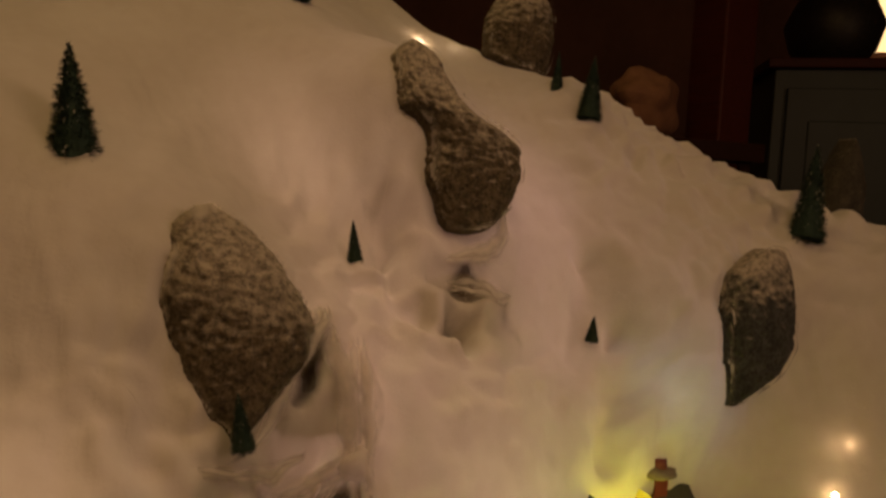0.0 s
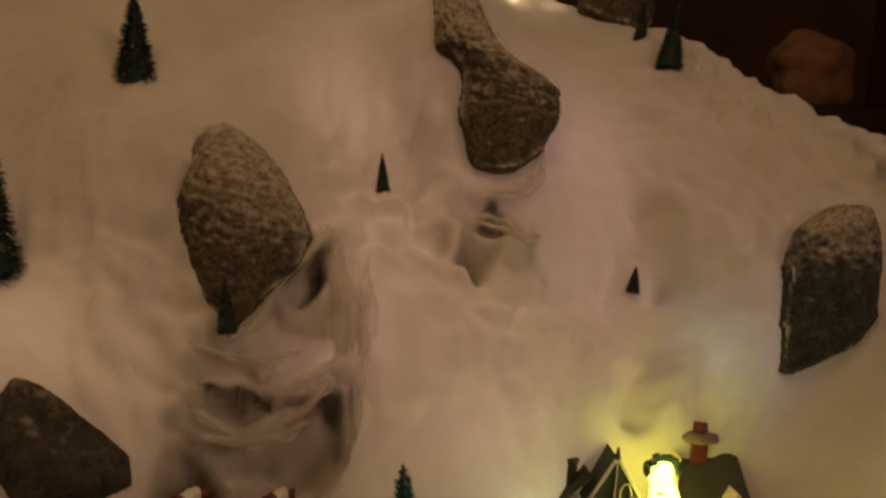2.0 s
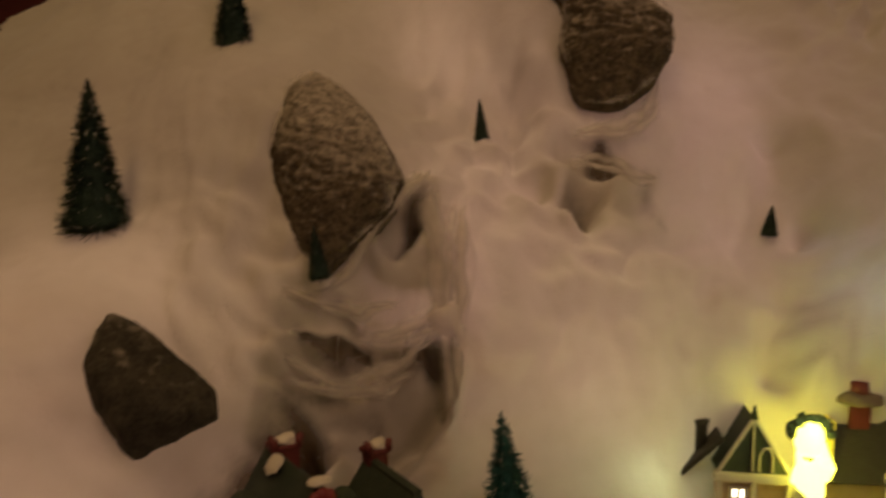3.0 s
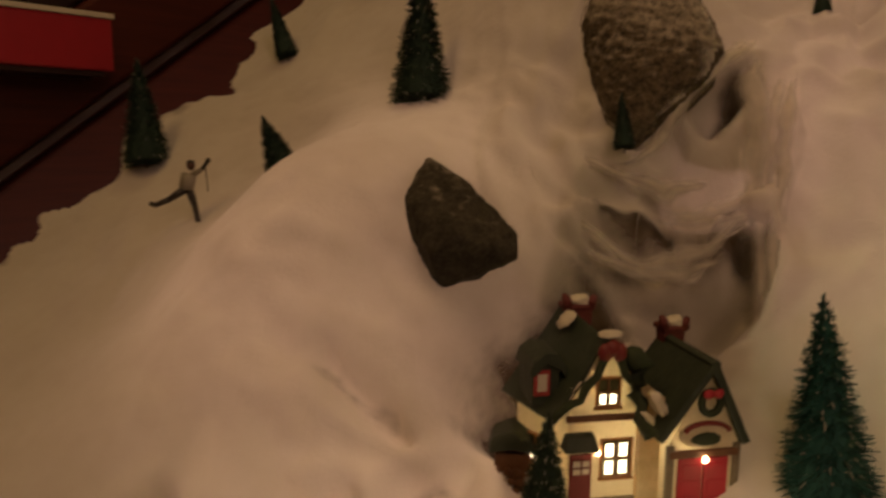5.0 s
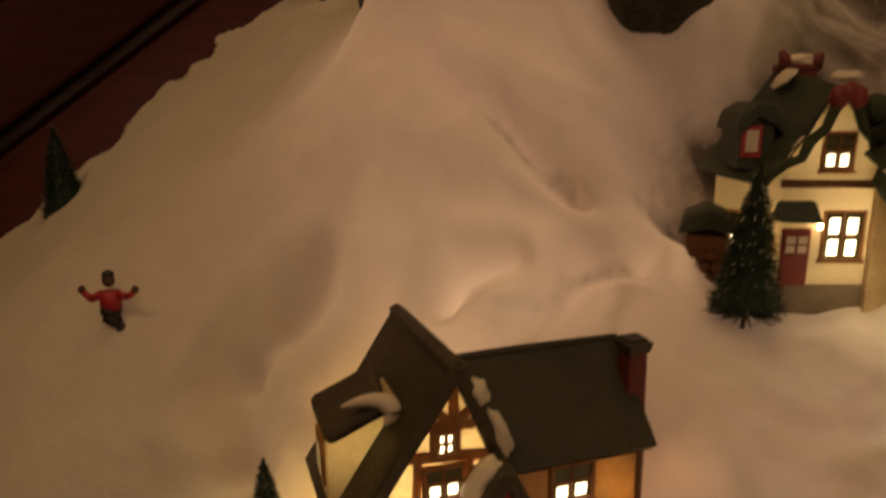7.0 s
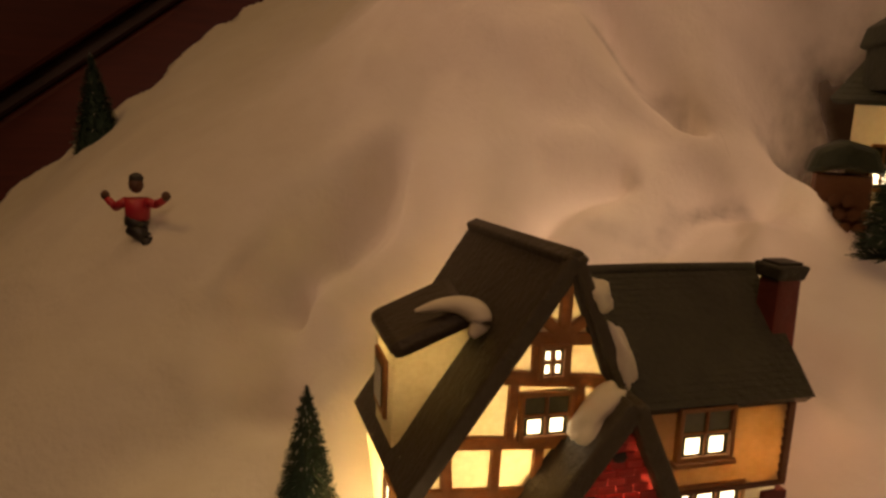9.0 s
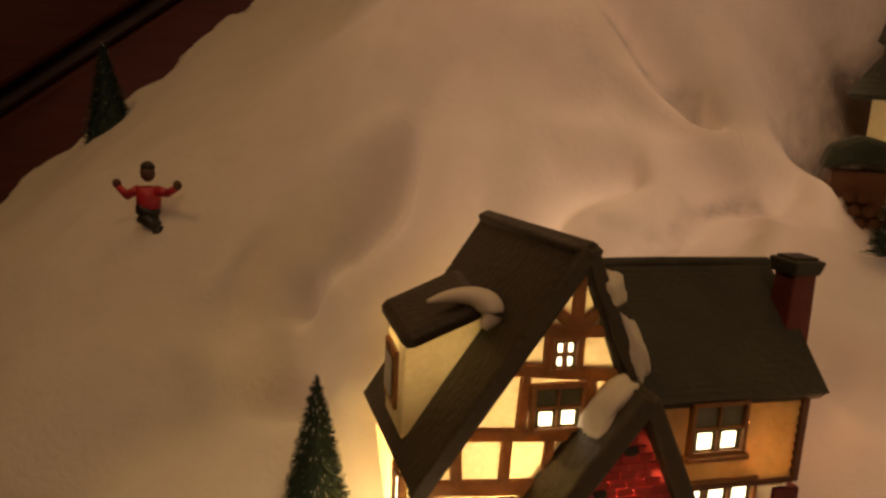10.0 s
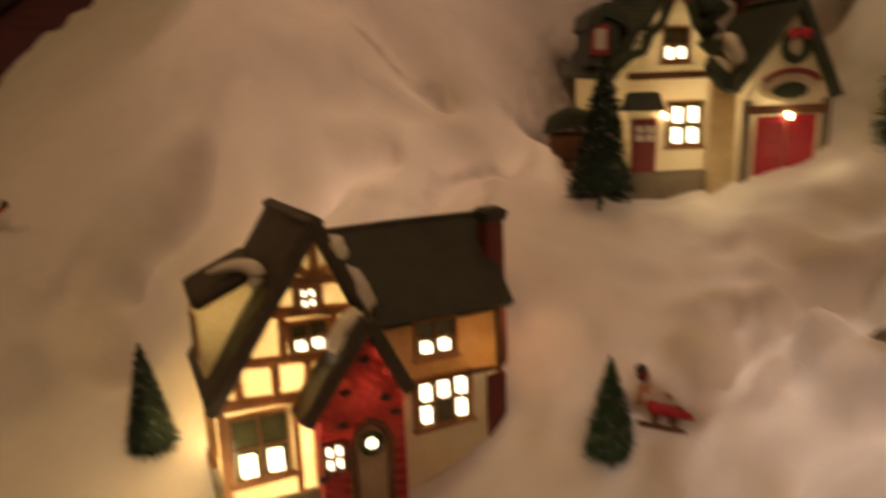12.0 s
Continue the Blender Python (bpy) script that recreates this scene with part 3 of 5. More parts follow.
# ---- the string of fairy lights tucked under the batting ----
def hidden_lights():
    # some sit under glowing patches of snow, others are added fill for dim areas
    # across, up the slope, depth under the batting, power, colour
    spots = [(-0.28, 0.38, 0.14, 0.28, (1.0, 0.57, 0.40)), (-0.23, 0.22, 0.12, 0.28, (1.0, 0.62, 0.40)), (-0.22, 0.56, 0.13, 0.20, (1.0, 0.60, 0.38)), (0.11, 0.72, 0.14, 0.28, (1.0, 0.56, 0.46)),
             (0.10, 0.96, 0.12, 0.22, (1.0, 0.60, 0.42)), (0.38, 0.90, 0.13, 0.27, (1.0, 0.56, 0.54)), (0.38, 0.74, 0.12, 0.20, (1.0, 0.58, 0.52)), (0.555, 0.66, 0.08, 0.06, (0.8, 0.88, 1.0)),
             (0.24, 0.58, 0.11, 0.20, (1.0, 0.66, 0.40)), (0.12, 0.15, 0.10, 0.28, (1.0, 0.72, 0.58)), (0.26, 0.10, 0.10, 0.34, (0.95, 0.85, 0.85)), (-0.112, 0.312, 0.045, 0.004, (1.0, 0.80, 0.50)),
             (-0.22, -0.02, 0.10, 0.20, (1.0, 0.68, 0.34)), (-0.05, 0.06, 0.11, 0.04, (1.0, 0.60, 0.36)), (0.02, 0.20, 0.11, 0.05, (1.0, 0.54, 0.40)), (0.270, 0.485, 0.06, 0.12, (0.86, 1.0, 0.55)), (0.335, 0.540, 0.08, 0.05, (0.86, 1.0, 0.40)), (-0.15, 0.26, 0.12, 0.12, (1.0, 0.56, 0.38))]
    string = thing("fairy_light_string", Matrix.Identity(4), "string of small fairy lights tucked under the cotton", "fairy lights")
    for u, v, deep, power, colour in spots:
        p = ground(u, v, -deep)
        part("bulb", lump(bmesh.new(), p * 1000, (3, 3, 5), 1, 0.03), BULB_WARM, string, "small fairy bulb", smooth=True)
        part("socket", tube([p * 1000 - Vector((0, 0, 16)), p * 1000 - Vector((0, 0, 4))], 2.4), CABLE, string, "green socket")
        lamp("fairy_light", "POINT", p + Vector((0, -0.004, 0.006)), (0, 0, 0), power, colour, 0.02 if deep > 0.05 else 0.006)


hidden_lights()


# ---- the stairwell ----
def stair_frame(s, c, z=0.0):
    p = WALL_N * c + WALL_S * s
    return Matrix(((WALL_N.x, WALL_S.x, 0, p.x), (WALL_N.y, WALL_S.y, 0, p.y), (0, 0, 1, z), (0, 0, 0, 1)))


def stairwell():
    at = stair_frame(0, 0)
    bm = bmesh.new()
    for i in range(9):
        s0, z = -0.42 + 0.24 * i, -0.44 + 0.165 * i
        box(-0.90, 0.30, s0, s0 + 0.27, z - 0.035, z, bm, 1)
        box(-0.90, 0.30, s0 + 0.02, s0 + 0.04, z - 0.18, z - 0.035, bm, 1)
    ob = part("staircase", bm, CARPET, bevel=0.004)
    ob.matrix_world = at
    tagged(ob, "carpeted staircase hidden under the cotton snow", "stairs", kind="structure")

    def sloped(name, c0, c1, z0, z1, mat, label, category):
        """A board along the wall that climbs with the stairs."""
        a, b = -0.9, 2.2
        up = 0.75
        base = 0.370
        ring = lambda s: [(c0, s, base + up * s + z0), (c1, s, base + up * s + z0), (c1, s, base + up * s + z1), (c0, s, base + up * s + z1)]
        o = part(name, hull((ring(a), ring(b)), s=1), mat, bevel=0.006)
        o.matrix_world = at
        return tagged(o, label, category, kind="structure")

    sloped("skirt_board", -0.925, -0.895, -0.45, -0.005, MAHOGANY, "dark red mahogany skirting board along the stairs", "skirting")
    # shade in the recessed trims is put into a darker wood colour
    sloped("trim_groove", -0.925, -0.912, -0.005, 0.022, DARKWOOD, "groove in the mahogany stair panelling, darkened as shade", "trim")
    sloped("panel_rail", -0.925, -0.885, 0.022, 0.150, MAHOGANY, "broad dark red mahogany rail beside the stairs", "rail")
    sloped("trim_shadow", -0.925, -0.910, 0.150, 0.205, DARKWOOD, "recessed moulding of the stair panelling, darkened as shade", "trim")
    sloped("panel_cap", -0.925, -0.880, 0.205, 0.34, MAHOGANY, "dark red mahogany cap rail of the panelling", "rail")
    sloped("trim_upper", -0.925, -0.905, 0.34, 0.36, DARKWOOD, "upper moulding of the panelling, darkened as shade", "trim")
    sloped("panel_upper", -0.925, -0.895, 0.36, 0.62, MAHOGANY, "dark red mahogany upper panel beside the stairs", "panelling")
    wl = part("wall_left", box(-1.02, -0.925, -2.6, 3.2, -0.6, 2.9, s=1), PLASTER)
    wl.matrix_world = at
    tagged(wl, "dark reddish painted wall beside the stairs", "wall", kind="structure")


stairwell()


def room():
    for name, b, mat, label, cat in (
        ("floor", (-3, 4.2, -3, 4.5, -0.62, -0.56), CARPET, "dim brown carpeted floor", "floor"),
        ("ceiling", (-3, 4.2, -3, 4.5, 2.9, 2.96), PLASTER, "dim ceiling of the room", "ceiling"),
        ("wall_back", (-3, 4.2, 3.6, 3.7, -0.6, 2.9), PLASTER, "dark reddish brown back wall", "wall"),
        ("wall_right", (3.6, 3.7, -3, 3.6, -0.6, 2.9), PLASTER, "dark reddish brown side wall", "wall"),
        ("wall_front", (-3, 3.6, -2.1, -2.0, -0.6, 2.9), PLASTER, "dim reddish wall behind the stairs' foot", "wall"),
    ):
        tagged(part(name, box(*b, s=1), mat), label, cat, kind="structure")


room()


# ---- rocks ----
def rock(label, centre, tilt, rows, depth, mat, seed, rough=0.10, turn=0.0, grid=(60, 44)):
    """A half-buried stone: rows of height, left and right edge in millimetres, bulging by depth to the front and back."""
    bm = bmesh.new()
    n, m = grid
    first, last = rows[0], rows[-1]
    mid = lambda r, k: ((r[1] + r[2]) / 2 - (r[2] - r[1]) / 2 * k, (r[1] + r[2]) / 2 + (r[2] - r[1]) / 2 * k)
    rows = [(first[0] + 4, *mid(first, 0.45)), *rows, (last[0] - 3, *mid(last, 0.4))]
    zs = [rows[0][0] + (rows[-1][0] - rows[0][0]) * j / (m - 1) for j in range(m)]
    rings = []
    for j, z in enumerate(zs):
        k = next(i for i in range(len(rows) - 1) if rows[i + 1][0] <= z + 1e-6)
        a, b = rows[k], rows[k + 1]
        t = (z - a[0]) / (b[0] - a[0])
        l, r = a[1] + (b[1] - a[1]) * t, a[2] + (b[2] - a[2]) * t
        f = math.sin(math.pi * (0.06 + 0.88 * j / (m - 1))) ** 0.55
        ring = []
        for i in range(n):
            th = 2 * math.pi * i / n
            c, s = math.cos(th), math.sin(th)
            p = Vector(((l + r) / 2 + (r - l) / 2 * math.copysign(abs(c) ** 0.8, c), depth * f * math.copysign(abs(s) ** 0.9, s), z))
            q = p / 42 + Vector((seed * 5.3, seed * 2.1, seed))
            big = noise.noise(q * 0.9)
            pit = max(0.0, noise.noise(q * 7.5) - 0.18)
            fine = 0.55 * noise.fractal(q * 4.5, 0.7, 2.1, 5) - 1.1 * pit
            size = min(r - l, 2 * depth) * 0.5
            out = Vector((c, s, 0.25 * noise.noise(q * 2))) * size
            ring.append(bm.verts.new((p + out * (rough * 1.5 * big + rough * 1.5 * fine)) * 0.001))
        rings.append(ring)
    for a, b in zip(rings, rings[1:]):
        for i in range(n):
            bm.faces.new((a[i], a[(i + 1) % n], b[(i + 1) % n], b[i]))
    bm.faces.new(rings[0])
    bm.faces.new(rings[-1][::-1])
    ob = part("rock", bm, mat, smooth=True)
    ob.matrix_world = Matrix.Translation(centre) @ pose(0, 0, 0, -tilt, 0, turn)
    return tagged(ob, label, "rock", "rocks in the snow")


rock("large brown snow-dusted rock half sunk in the cotton snow", (-0.030, 0.752, 0.757), 16,
     [(97, -34, 0), (86, -46, 16), (54, -54, 46), (21, -58, 64), (-10, -53, 76), (-38, -43, 70), (-70, -34, 42), (-104, -12, 8)], 38, STONE, 1, 0.05, grid=(120, 96))
rock("tall knobbly brown rock high on the snowy mountainside", (0.258, 0.872, 0.918), 14,
     [(127, -72, -40), (112, -84, -22), (66, -82, -4), (50, -80, 8), (38, -64, 25), (24, -48, 56), (8, -44, 76), (-28, -46, 78), (-71, -36, 56), (-92, -26, 26)], 40, STONE, 2, 0.07, grid=(120, 110))


def angular_rock(label, centre, tilt, corners, mat, seed):
    """A split stone: flat facets between a few corners, with chipped edges."""
    bm = bmesh.new()
    for p in corners:
        bm.verts.new(Vector(p) * 0.001)
    got = bmesh.ops.convex_hull(bm, input=bm.verts[:])
    bmesh.ops.delete(bm, geom=[g for g in {*got["geom_interior"], *got["geom_unused"]} if isinstance(g, bmesh.types.BMVert)], context="VERTS")
    bmesh.ops.bevel(bm, geom=bm.edges[:], offset=0.0022, segments=2, affect="EDGES", profile=0.6)
    bmesh.ops.triangulate(bm, faces=bm.faces[:])
    for k in range(4):
        bmesh.ops.subdivide_edges(bm, edges=[e for e in bm.edges if e.calc_length() > 0.004], cuts=1)
    bmesh.ops.triangulate(bm, faces=bm.faces[:])
    for v in bm.verts:
        q = v.co * 60 + Vector((seed, seed * 2, 0))
        v.co += v.co.normalized() * (0.0022 * noise.noise(q) + 0.0011 * noise.fractal(q * 4, 0.8, 2.1, 4))
    ob = part("rock", bm, mat, smooth=True)
    ob.matrix_world = Matrix.Translation(centre) @ pose(0, 0, 0, -tilt)
    return tagged(ob, label, "rock", "rocks in the snow")


angular_rock("dark angular rock poking out of the snow above a cottage", (-0.143, 0.555, 0.593), 22,
             [(-22, -8, 60), (-14, 20, 58), (-48, -2, 29), (-44, 2, 1), (-3, -14, -29), (11, -4, -50), (70, 4, -17), (62, 8, 4), (20, -2, 39), (-12, -34, 10), (30, -30, -12), (8, -34, -26), (34, 30, 20), (-20, 34, 10), (20, 34, -34)], STONE_DARK, 3)
rock("dark grey rock with a snow-dusted crown", (0.642, 0.755, 0.705), 4,
     [(105, 0, 53), (78, -37, 61), (29, -53, 61), (-20, -61, 61), (-56, -65, 40), (-88, -66, -30)], 40, STONE_GREY, 4, 0.05, grid=(90, 70))
rock("rounded brown rock on the crest of the snow slope", (0.505, 1.175, 1.135), 0,
     [(84, -4, 50), (60, -26, 70), (30, -44, 76), (0, -50, 80), (-36, -46, 78), (-60, -10, 70), (-80, 10, 55)], 45, STONE, 5, 0.06, grid=(90, 70))
rock("tall smooth grey rock behind a small fir tree", (0.905, 0.83, 0.865), 0,
     [(108, 6, 16), (84, -10, 26), (50, -26, 36), (0, -40, 40), (-60, -46, 42), (-110, -48, 42)], 34, STONE_DARK, 6, 0.05)


rock("small dark grey stone between fluffy cotton mounds", (0.150, 0.438, 0.318), 10,
     [(14, -10, 12), (6, -18, 20), (-4, -20, 22), (-14, -14, 16)], 14, STONE_GREY, 8, 0.10)


def draped_cotton():
    """Thin cotton teased over the rims of the rocks, hugging stone and batting."""
    tree = lambda ob: BVHTree.FromPolygons([ob.matrix_world @ v.co for v in ob.data.vertices], [tuple(p.vertices) for p in ob.data.polygons])
    snow = tree(bpy.data.objects["snow_blanket"])
    way = Vector((0.12, 0.95, -0.28)).normalized()
    ax = way.cross(Vector((0, 0, 1))).normalized()
    up = ax.cross(way)
    # reach over the rim above, below, at either side; one row for each rock
    laps = {"large brown": (0.020, 0.006, 0.006, 0.013), "tall knobbly": (0.006, 0.007, 0.014, 0.010), "dark grey rock": (0.008, 0.010, 0.004, 0.004), "rounded brown": (0.004, 0.012, 0.010, 0.006)}
    verts, faces, thin = [], [], []
    for ob in [o for o in bpy.data.objects if o.name.startswith("rock")]:
        reach = next((r for k, r in laps.items() if ob["label"].startswith(k)), None)
        if not reach:
            continue
        stone = tree(ob)
        pts = [ob.matrix_world @ v.co for v in ob.data.vertices]
        mid = ob.matrix_world.translation
        step, edge = 0.0022, 0.030
        lo = [min((p - mid).dot(a) for p in pts) - edge for a in (ax, up)]
        n, m = (int((max((p - mid).dot(a) for p in pts) + edge - lo[k]) / step) + 1 for k, a in enumerate((ax, up)))
        deep, stony = np.zeros((m, n)), np.zeros((m, n), bool)
        for j in range(m):
            for i in range(n):
                o = mid + ax * (lo[0] + i * step) + up * (lo[1] + j * step) - way * 0.4
                a, b = stone.ray_cast(o, way), snow.ray_cast(o, way)
                da, db = a[3] if a[0] else 9.0, b[3] if b[0] else 9.0
                deep[j, i], stony[j, i] = min(da, db), da < db
        rim = np.argwhere(stony[1:-1, 1:-1] & ~(stony[:-2, 1:-1] & stony[2:, 1:-1] & stony[1:-1, :-2] & stony[1:-1, 2:])) + 1
        known = deep < 5
        near = np.pad(np.where(known, deep, deep[known].max()), 2, mode="edge")
        rest = np.min([near[a:a + m, b:b + n] for a in range(5) for b in range(5)], axis=0)
        base, seed = len(verts), len(verts) * 0.37
        for j in range(m):
            for i in range(n):
                d = rim - (j, i)
                k = int(np.argmin((d * d).sum(1)))
                far = math.hypot(*d[k]) * step
                p = mid + ax * (lo[0] + i * step) + up * (lo[1] + j * step)
                q = p * 32 + Vector((0, 0, seed))
                wave = noise.fractal(q, 0.8, 2.0, 3)
                th = math.atan2(rim[k][0] - m / 2, rim[k][1] - n / 2)
                c, t = math.cos(th), math.sin(th)
                lap = (reach[0] * t * t if t > 0 else reach[1] * t * t) + (reach[3] * c * c if c > 0 else reach[2] * c * c)
                verts.append(p + way * (rest[j, i] - 0.4014 + 0.0008 * noise.noise(q * 5)))
                thin.append(min(2.0, 0.72 + 0.5 * wave + 0.6 * far / lap) if stony[j, i] else 9)
        for j in range(m - 1):
            for i in range(n - 1):
                f = [base + j * n + i, base + j * n + i + 1, base + (j + 1) * n + i + 1, base + (j + 1) * n + i]
                if min(thin[k] for k in f) < 1.35 and max(thin[k] for k in f) < 5 and known[j:j + 2, i:i + 2].all():
                    faces.append(f)
    tagged(cotton("draped_cotton", verts, faces, thin), "thin white cotton teased over the rims of rocks", "cotton fibre", kind="stuff")


draped_cotton()


# ---- bottle-brush fir trees ----
def fir(seed, count, mat, frost):
    """A bottle-brush tree of unit height and unit width: a wire stem and tiers of stiff bristles."""
    rng = random.Random(seed)
    root = thing("fir_tree", Matrix.Identity(4), "dark green bottle-brush fir tree", "toy tree", "fir trees on the snow")
    part("trunk", tube([(0, 0, -0.05), (0, 0, 0.5), (0, 0, 0.99)], [0.03, 0.022, 0.008], s=1), WIRE, root, "twisted wire stem")

    def bristles(n, inner, width, only_tip):
        bm = bmesh.new()
        for k in range(n):
            z = 0.05 + 0.95 * (1 - math.sqrt(rng.random()) if rng.random() < 0.7 else rng.random())
            z = min(z, 0.995)
            full = 0.5 * (1 - z) ** 0.74 + 0.018
            full *= 1.0 - 0.10 * (math.sin(z * 46 + seed) > 0.3)
            th = rng.uniform(0, 2 * math.pi)
            r1 = full * rng.uniform(0.74, 1.02)
            r0 = r1 * (0.80 if only_tip else inner)
            dz = rng.uniform(-0.055, 0.035)
            d, t = Vector((math.cos(th), math.sin(th), 0)), Vector((-math.sin(th), math.cos(th), rng.uniform(-0.6, 0.6)))
            a, b = d * r0 + Vector((0, 0, z + dz * r0 / r1 * 0.4)), d * r1 + Vector((0, 0, z + dz))
            bm.faces.new([bm.verts.new(p) for p in (a - t * width, a + t * width, b + t * width * 0.35, b - t * width * 0.35)])
        return bm

    part("crown", bristles(count, 0.05, 0.010, False), mat, root)
    part("frost", bristles(frost, 0.8, 0.010, True), FIR_FROST, root, "white flocked bristle tips")
    core = tube([(0, 0, 0.06), (0, 0, 0.1), (0, 0, 0.5), (0, 0, 0.97)], [0.22, 0.36, 0.19, 0.012], s=1, sides=14)
    part("core", core, mat, root, "dense dark inner bristles")
    return root


def stand(root, base, height, width, lean_x=0.0, lean_y=0.0, turn=0.0):
    return pose(*base, lean_x, lean_y, turn) @ Matrix.Diagonal((width, width, height, 1))


FIRS = [fir(11, 4200, FIR, 160), fir(12, 4600, FIR, 300), fir(13, 4200, FIR_BLUE, 300), fir(14, 4200, FIR_GREEN, 500)]
# kind, base, height, width, lean, label
PLACES = [
    (0, (-0.149, 0.835, 0.866), 0.128, 0.063, (0, -2), "dark green bottle-brush fir on the upper slope"),
    (1, (-0.232, 0.680, 0.698), 0.142, 0.072, (0, 0), "tall frosted bottle-brush fir above a dark rock"),
    (0, (0.124, 0.858, 0.790), 0.050, 0.021, (0, -4), "tiny dark fir in a fold of snow"),
    (0, (0.436, 0.828, 0.687), 0.035, 0.021, (0, 4), "tiny dark fir alone on the snow"),
    (0, (-0.027, 0.690, 0.658), 0.052, 0.024, (0, -6), "tiny dark fir at the foot of a large rock"),
    (2, (0.156, 0.625, 0.376), 0.176, 0.090, (-6, 3), "big blue-green frosted bottle-brush fir beside a cottage"),
    (0, (-0.310, 0.570, 0.618), 0.076, 0.050, (0, -26), "leaning dark bottle-brush fir"),
    (0, (-0.576, 0.633, 0.628), 0.128, 0.066, (0, -4), "dark fir against the mahogany panelling"),
    (0, (-0.482, 0.781, 0.766), 0.085, 0.036, (0, -18), "small dark fir at the edge of the snow"),
    (0, (-0.664, 0.362, 0.380), 0.098, 0.054, (0, -5), "dark frosted-tip fir at the snow's ragged edge"),
    (1, (-0.209, 0.268, 0.250), 0.066, 0.034, (0, 0), "small frosted fir beside the half-timbered house"),
    (1, (-0.036, 0.515, 0.367), 0.099, 0.052, (-4, 3), "frosted fir in front of a cottage door"),
    (3, (0.024, 0.383, 0.255), 0.056, 0.034, (0, 8), "small leaning frosted fir beside a sled"),
    (0, (0.527, 0.978, 0.980), 0.100, 0.046, (0, 4), "dark fir on the crest of the slope"),
    (0, (0.503, 1.030, 1.008), 0.082, 0.030, (0, 2), "small dark fir on the crest of the slope"),
    (0, (0.770, 0.781, 0.815), 0.142, 0.060, (0, 4), "dark fir on the far crest beside a smooth rock"),
    (0, (0.118, 1.100, 1.118), 0.085, 0.040, (0, 0), "dark fir near the mountain top"),
]
for k, base, h, w, (lx, ly), label in PLACES:
    ob = copy_thing(FIRS[k], stand(None, base, h, w, lx, ly, 40 * k))
    tagged(ob, label)
for root in FIRS:
    for o in (*root.children_recursive, root):
        bpy.data.objects.remove(o)


# ---- the half-timbered house ----
def window(parent, x0, x1, z0, z1, y, cols, rows, lit=1.0, frame_mat=None, sill=True, axis="x", dim=()):
    """A framed window on a front wall: lit panes below, dim panes above. axis y: on a left-hand wall at x = y."""
    turned = (lambda bm: bm) if axis == "x" else (lambda bm: (bmesh.ops.rotate(bm, verts=bm.verts, cent=(0, 0, 0), matrix=Matrix.Rotation(radians(-90), 3, "Z")), bm)[1])
    frame_mat = frame_mat or BEAM
    w = part("window", turned(box(x0, x1, y - 0.4, y + 2, z0, z1)), PANE_DIM, parent)
    t = 1.8
    bm = bmesh.new()
    for b in ((x0 - t, x0, z0 - t, z1 + t), (x1, x1 + t, z0 - t, z1 + t), (x0, x1, z1, z1 + t), (x0, x1, z0 - t, z0)):
        box(b[0], b[1], y - 2.2, y + 1, b[2], b[3], bm)
    for c in range(1, cols):
        x = x0 + (x1 - x0) * c / cols
        box(x - 0.6, x + 0.6, y - 1.6, y + 1, z0, z1, bm)
    for r in range(1, rows):
        z = z0 + (z1 - z0) * r / rows
        box(x0, x1, y - 1.5, y + 1, z - 0.5, z + 0.5, bm)
    part("window_frame", turned(bm), frame_mat, w, bevel=0.0003)
    if sill:
        part("window_sill", turned(box(x0 - 3, x1 + 3, y - 3.6, y + 1, z0 - 3.6, z0 - t)), frame_mat, w, bevel=0.0004)
    for c in range(cols):
        for r in range(rows):
            if (r + 1) / rows > lit + 1e-6 or (c, r) in dim:
                continue
            a, b = x0 + (x1 - x0) * c / cols, x0 + (x1 - x0) * (c + 1) / cols
            lo, hi = z0 + (z1 - z0) * r / rows, z0 + (z1 - z0) * (r + 1) / rows
            g, k = max(1.2, 0.22 * (b - a)), max(1.0, 0.2 * (hi - lo))
            bm = hull(([(a + g, y - 1.0, lo + 0.9), (b - g, y - 1.0, lo + 0.9), (b - g, y - 1.0, hi - k), (a + g, y - 1.0, hi - k)],
                       [(a + g, y - 0.2, lo + 0.9), (b - g, y - 0.2, lo + 0.9), (b - g, y - 0.2, hi - k), (a + g, y - 0.2, hi - k)]))
            part("pane", turned(bm), PANE_LIT, w, "glowing warm pane", bevel=0.0006)
    return w


def roof_rows(parent, corners, thick, mat, count, name="roof", label=""):
    """A roof plate with low shingle courses; corners: eave left, eave right, ridge right, ridge left."""
    a, b, c, d = (Vector(p) for p in corners)
    ob = part(name, slab(corners, thick), mat, parent, label, bevel=0.0012)
    n = (b - a).cross(d - a).normalized()
    n = n if n.z > 0 else -n
    bm = bmesh.new()
    count = count * 2
    for i in range(count):
        t0, t1 = i / count, (i + 0.94) / count
        p, q, r, s = a.lerp(d, t0), b.lerp(c, t0), b.lerp(c, t1), a.lerp(d, t1)
        hull(([p + n * 0.24, q + n * 0.24, r + n * 0.08, s + n * 0.08], [p - n * 0.5, q - n * 0.5, r - n * 0.5, s - n * 0.5]), bm)
    part("shingle_course", bm, mat, ob)["kind"] = "stuff"
    return ob


def snow_patch(parent, spots, label="glazed white snow patch"):
    for i, (c, s, *turn) in enumerate(spots):
        o = part("snow_patch", lump(bmesh.new(), (0, 0, 0), s, i + 3, 0.4, 3), SNOW_GLAZE, parent, label, smooth=True)
        o.matrix_local = Matrix.Translation(Vector(c) * 0.001) @ pose(0, 0, 0, 0, turn[0] if turn else 0, 0)


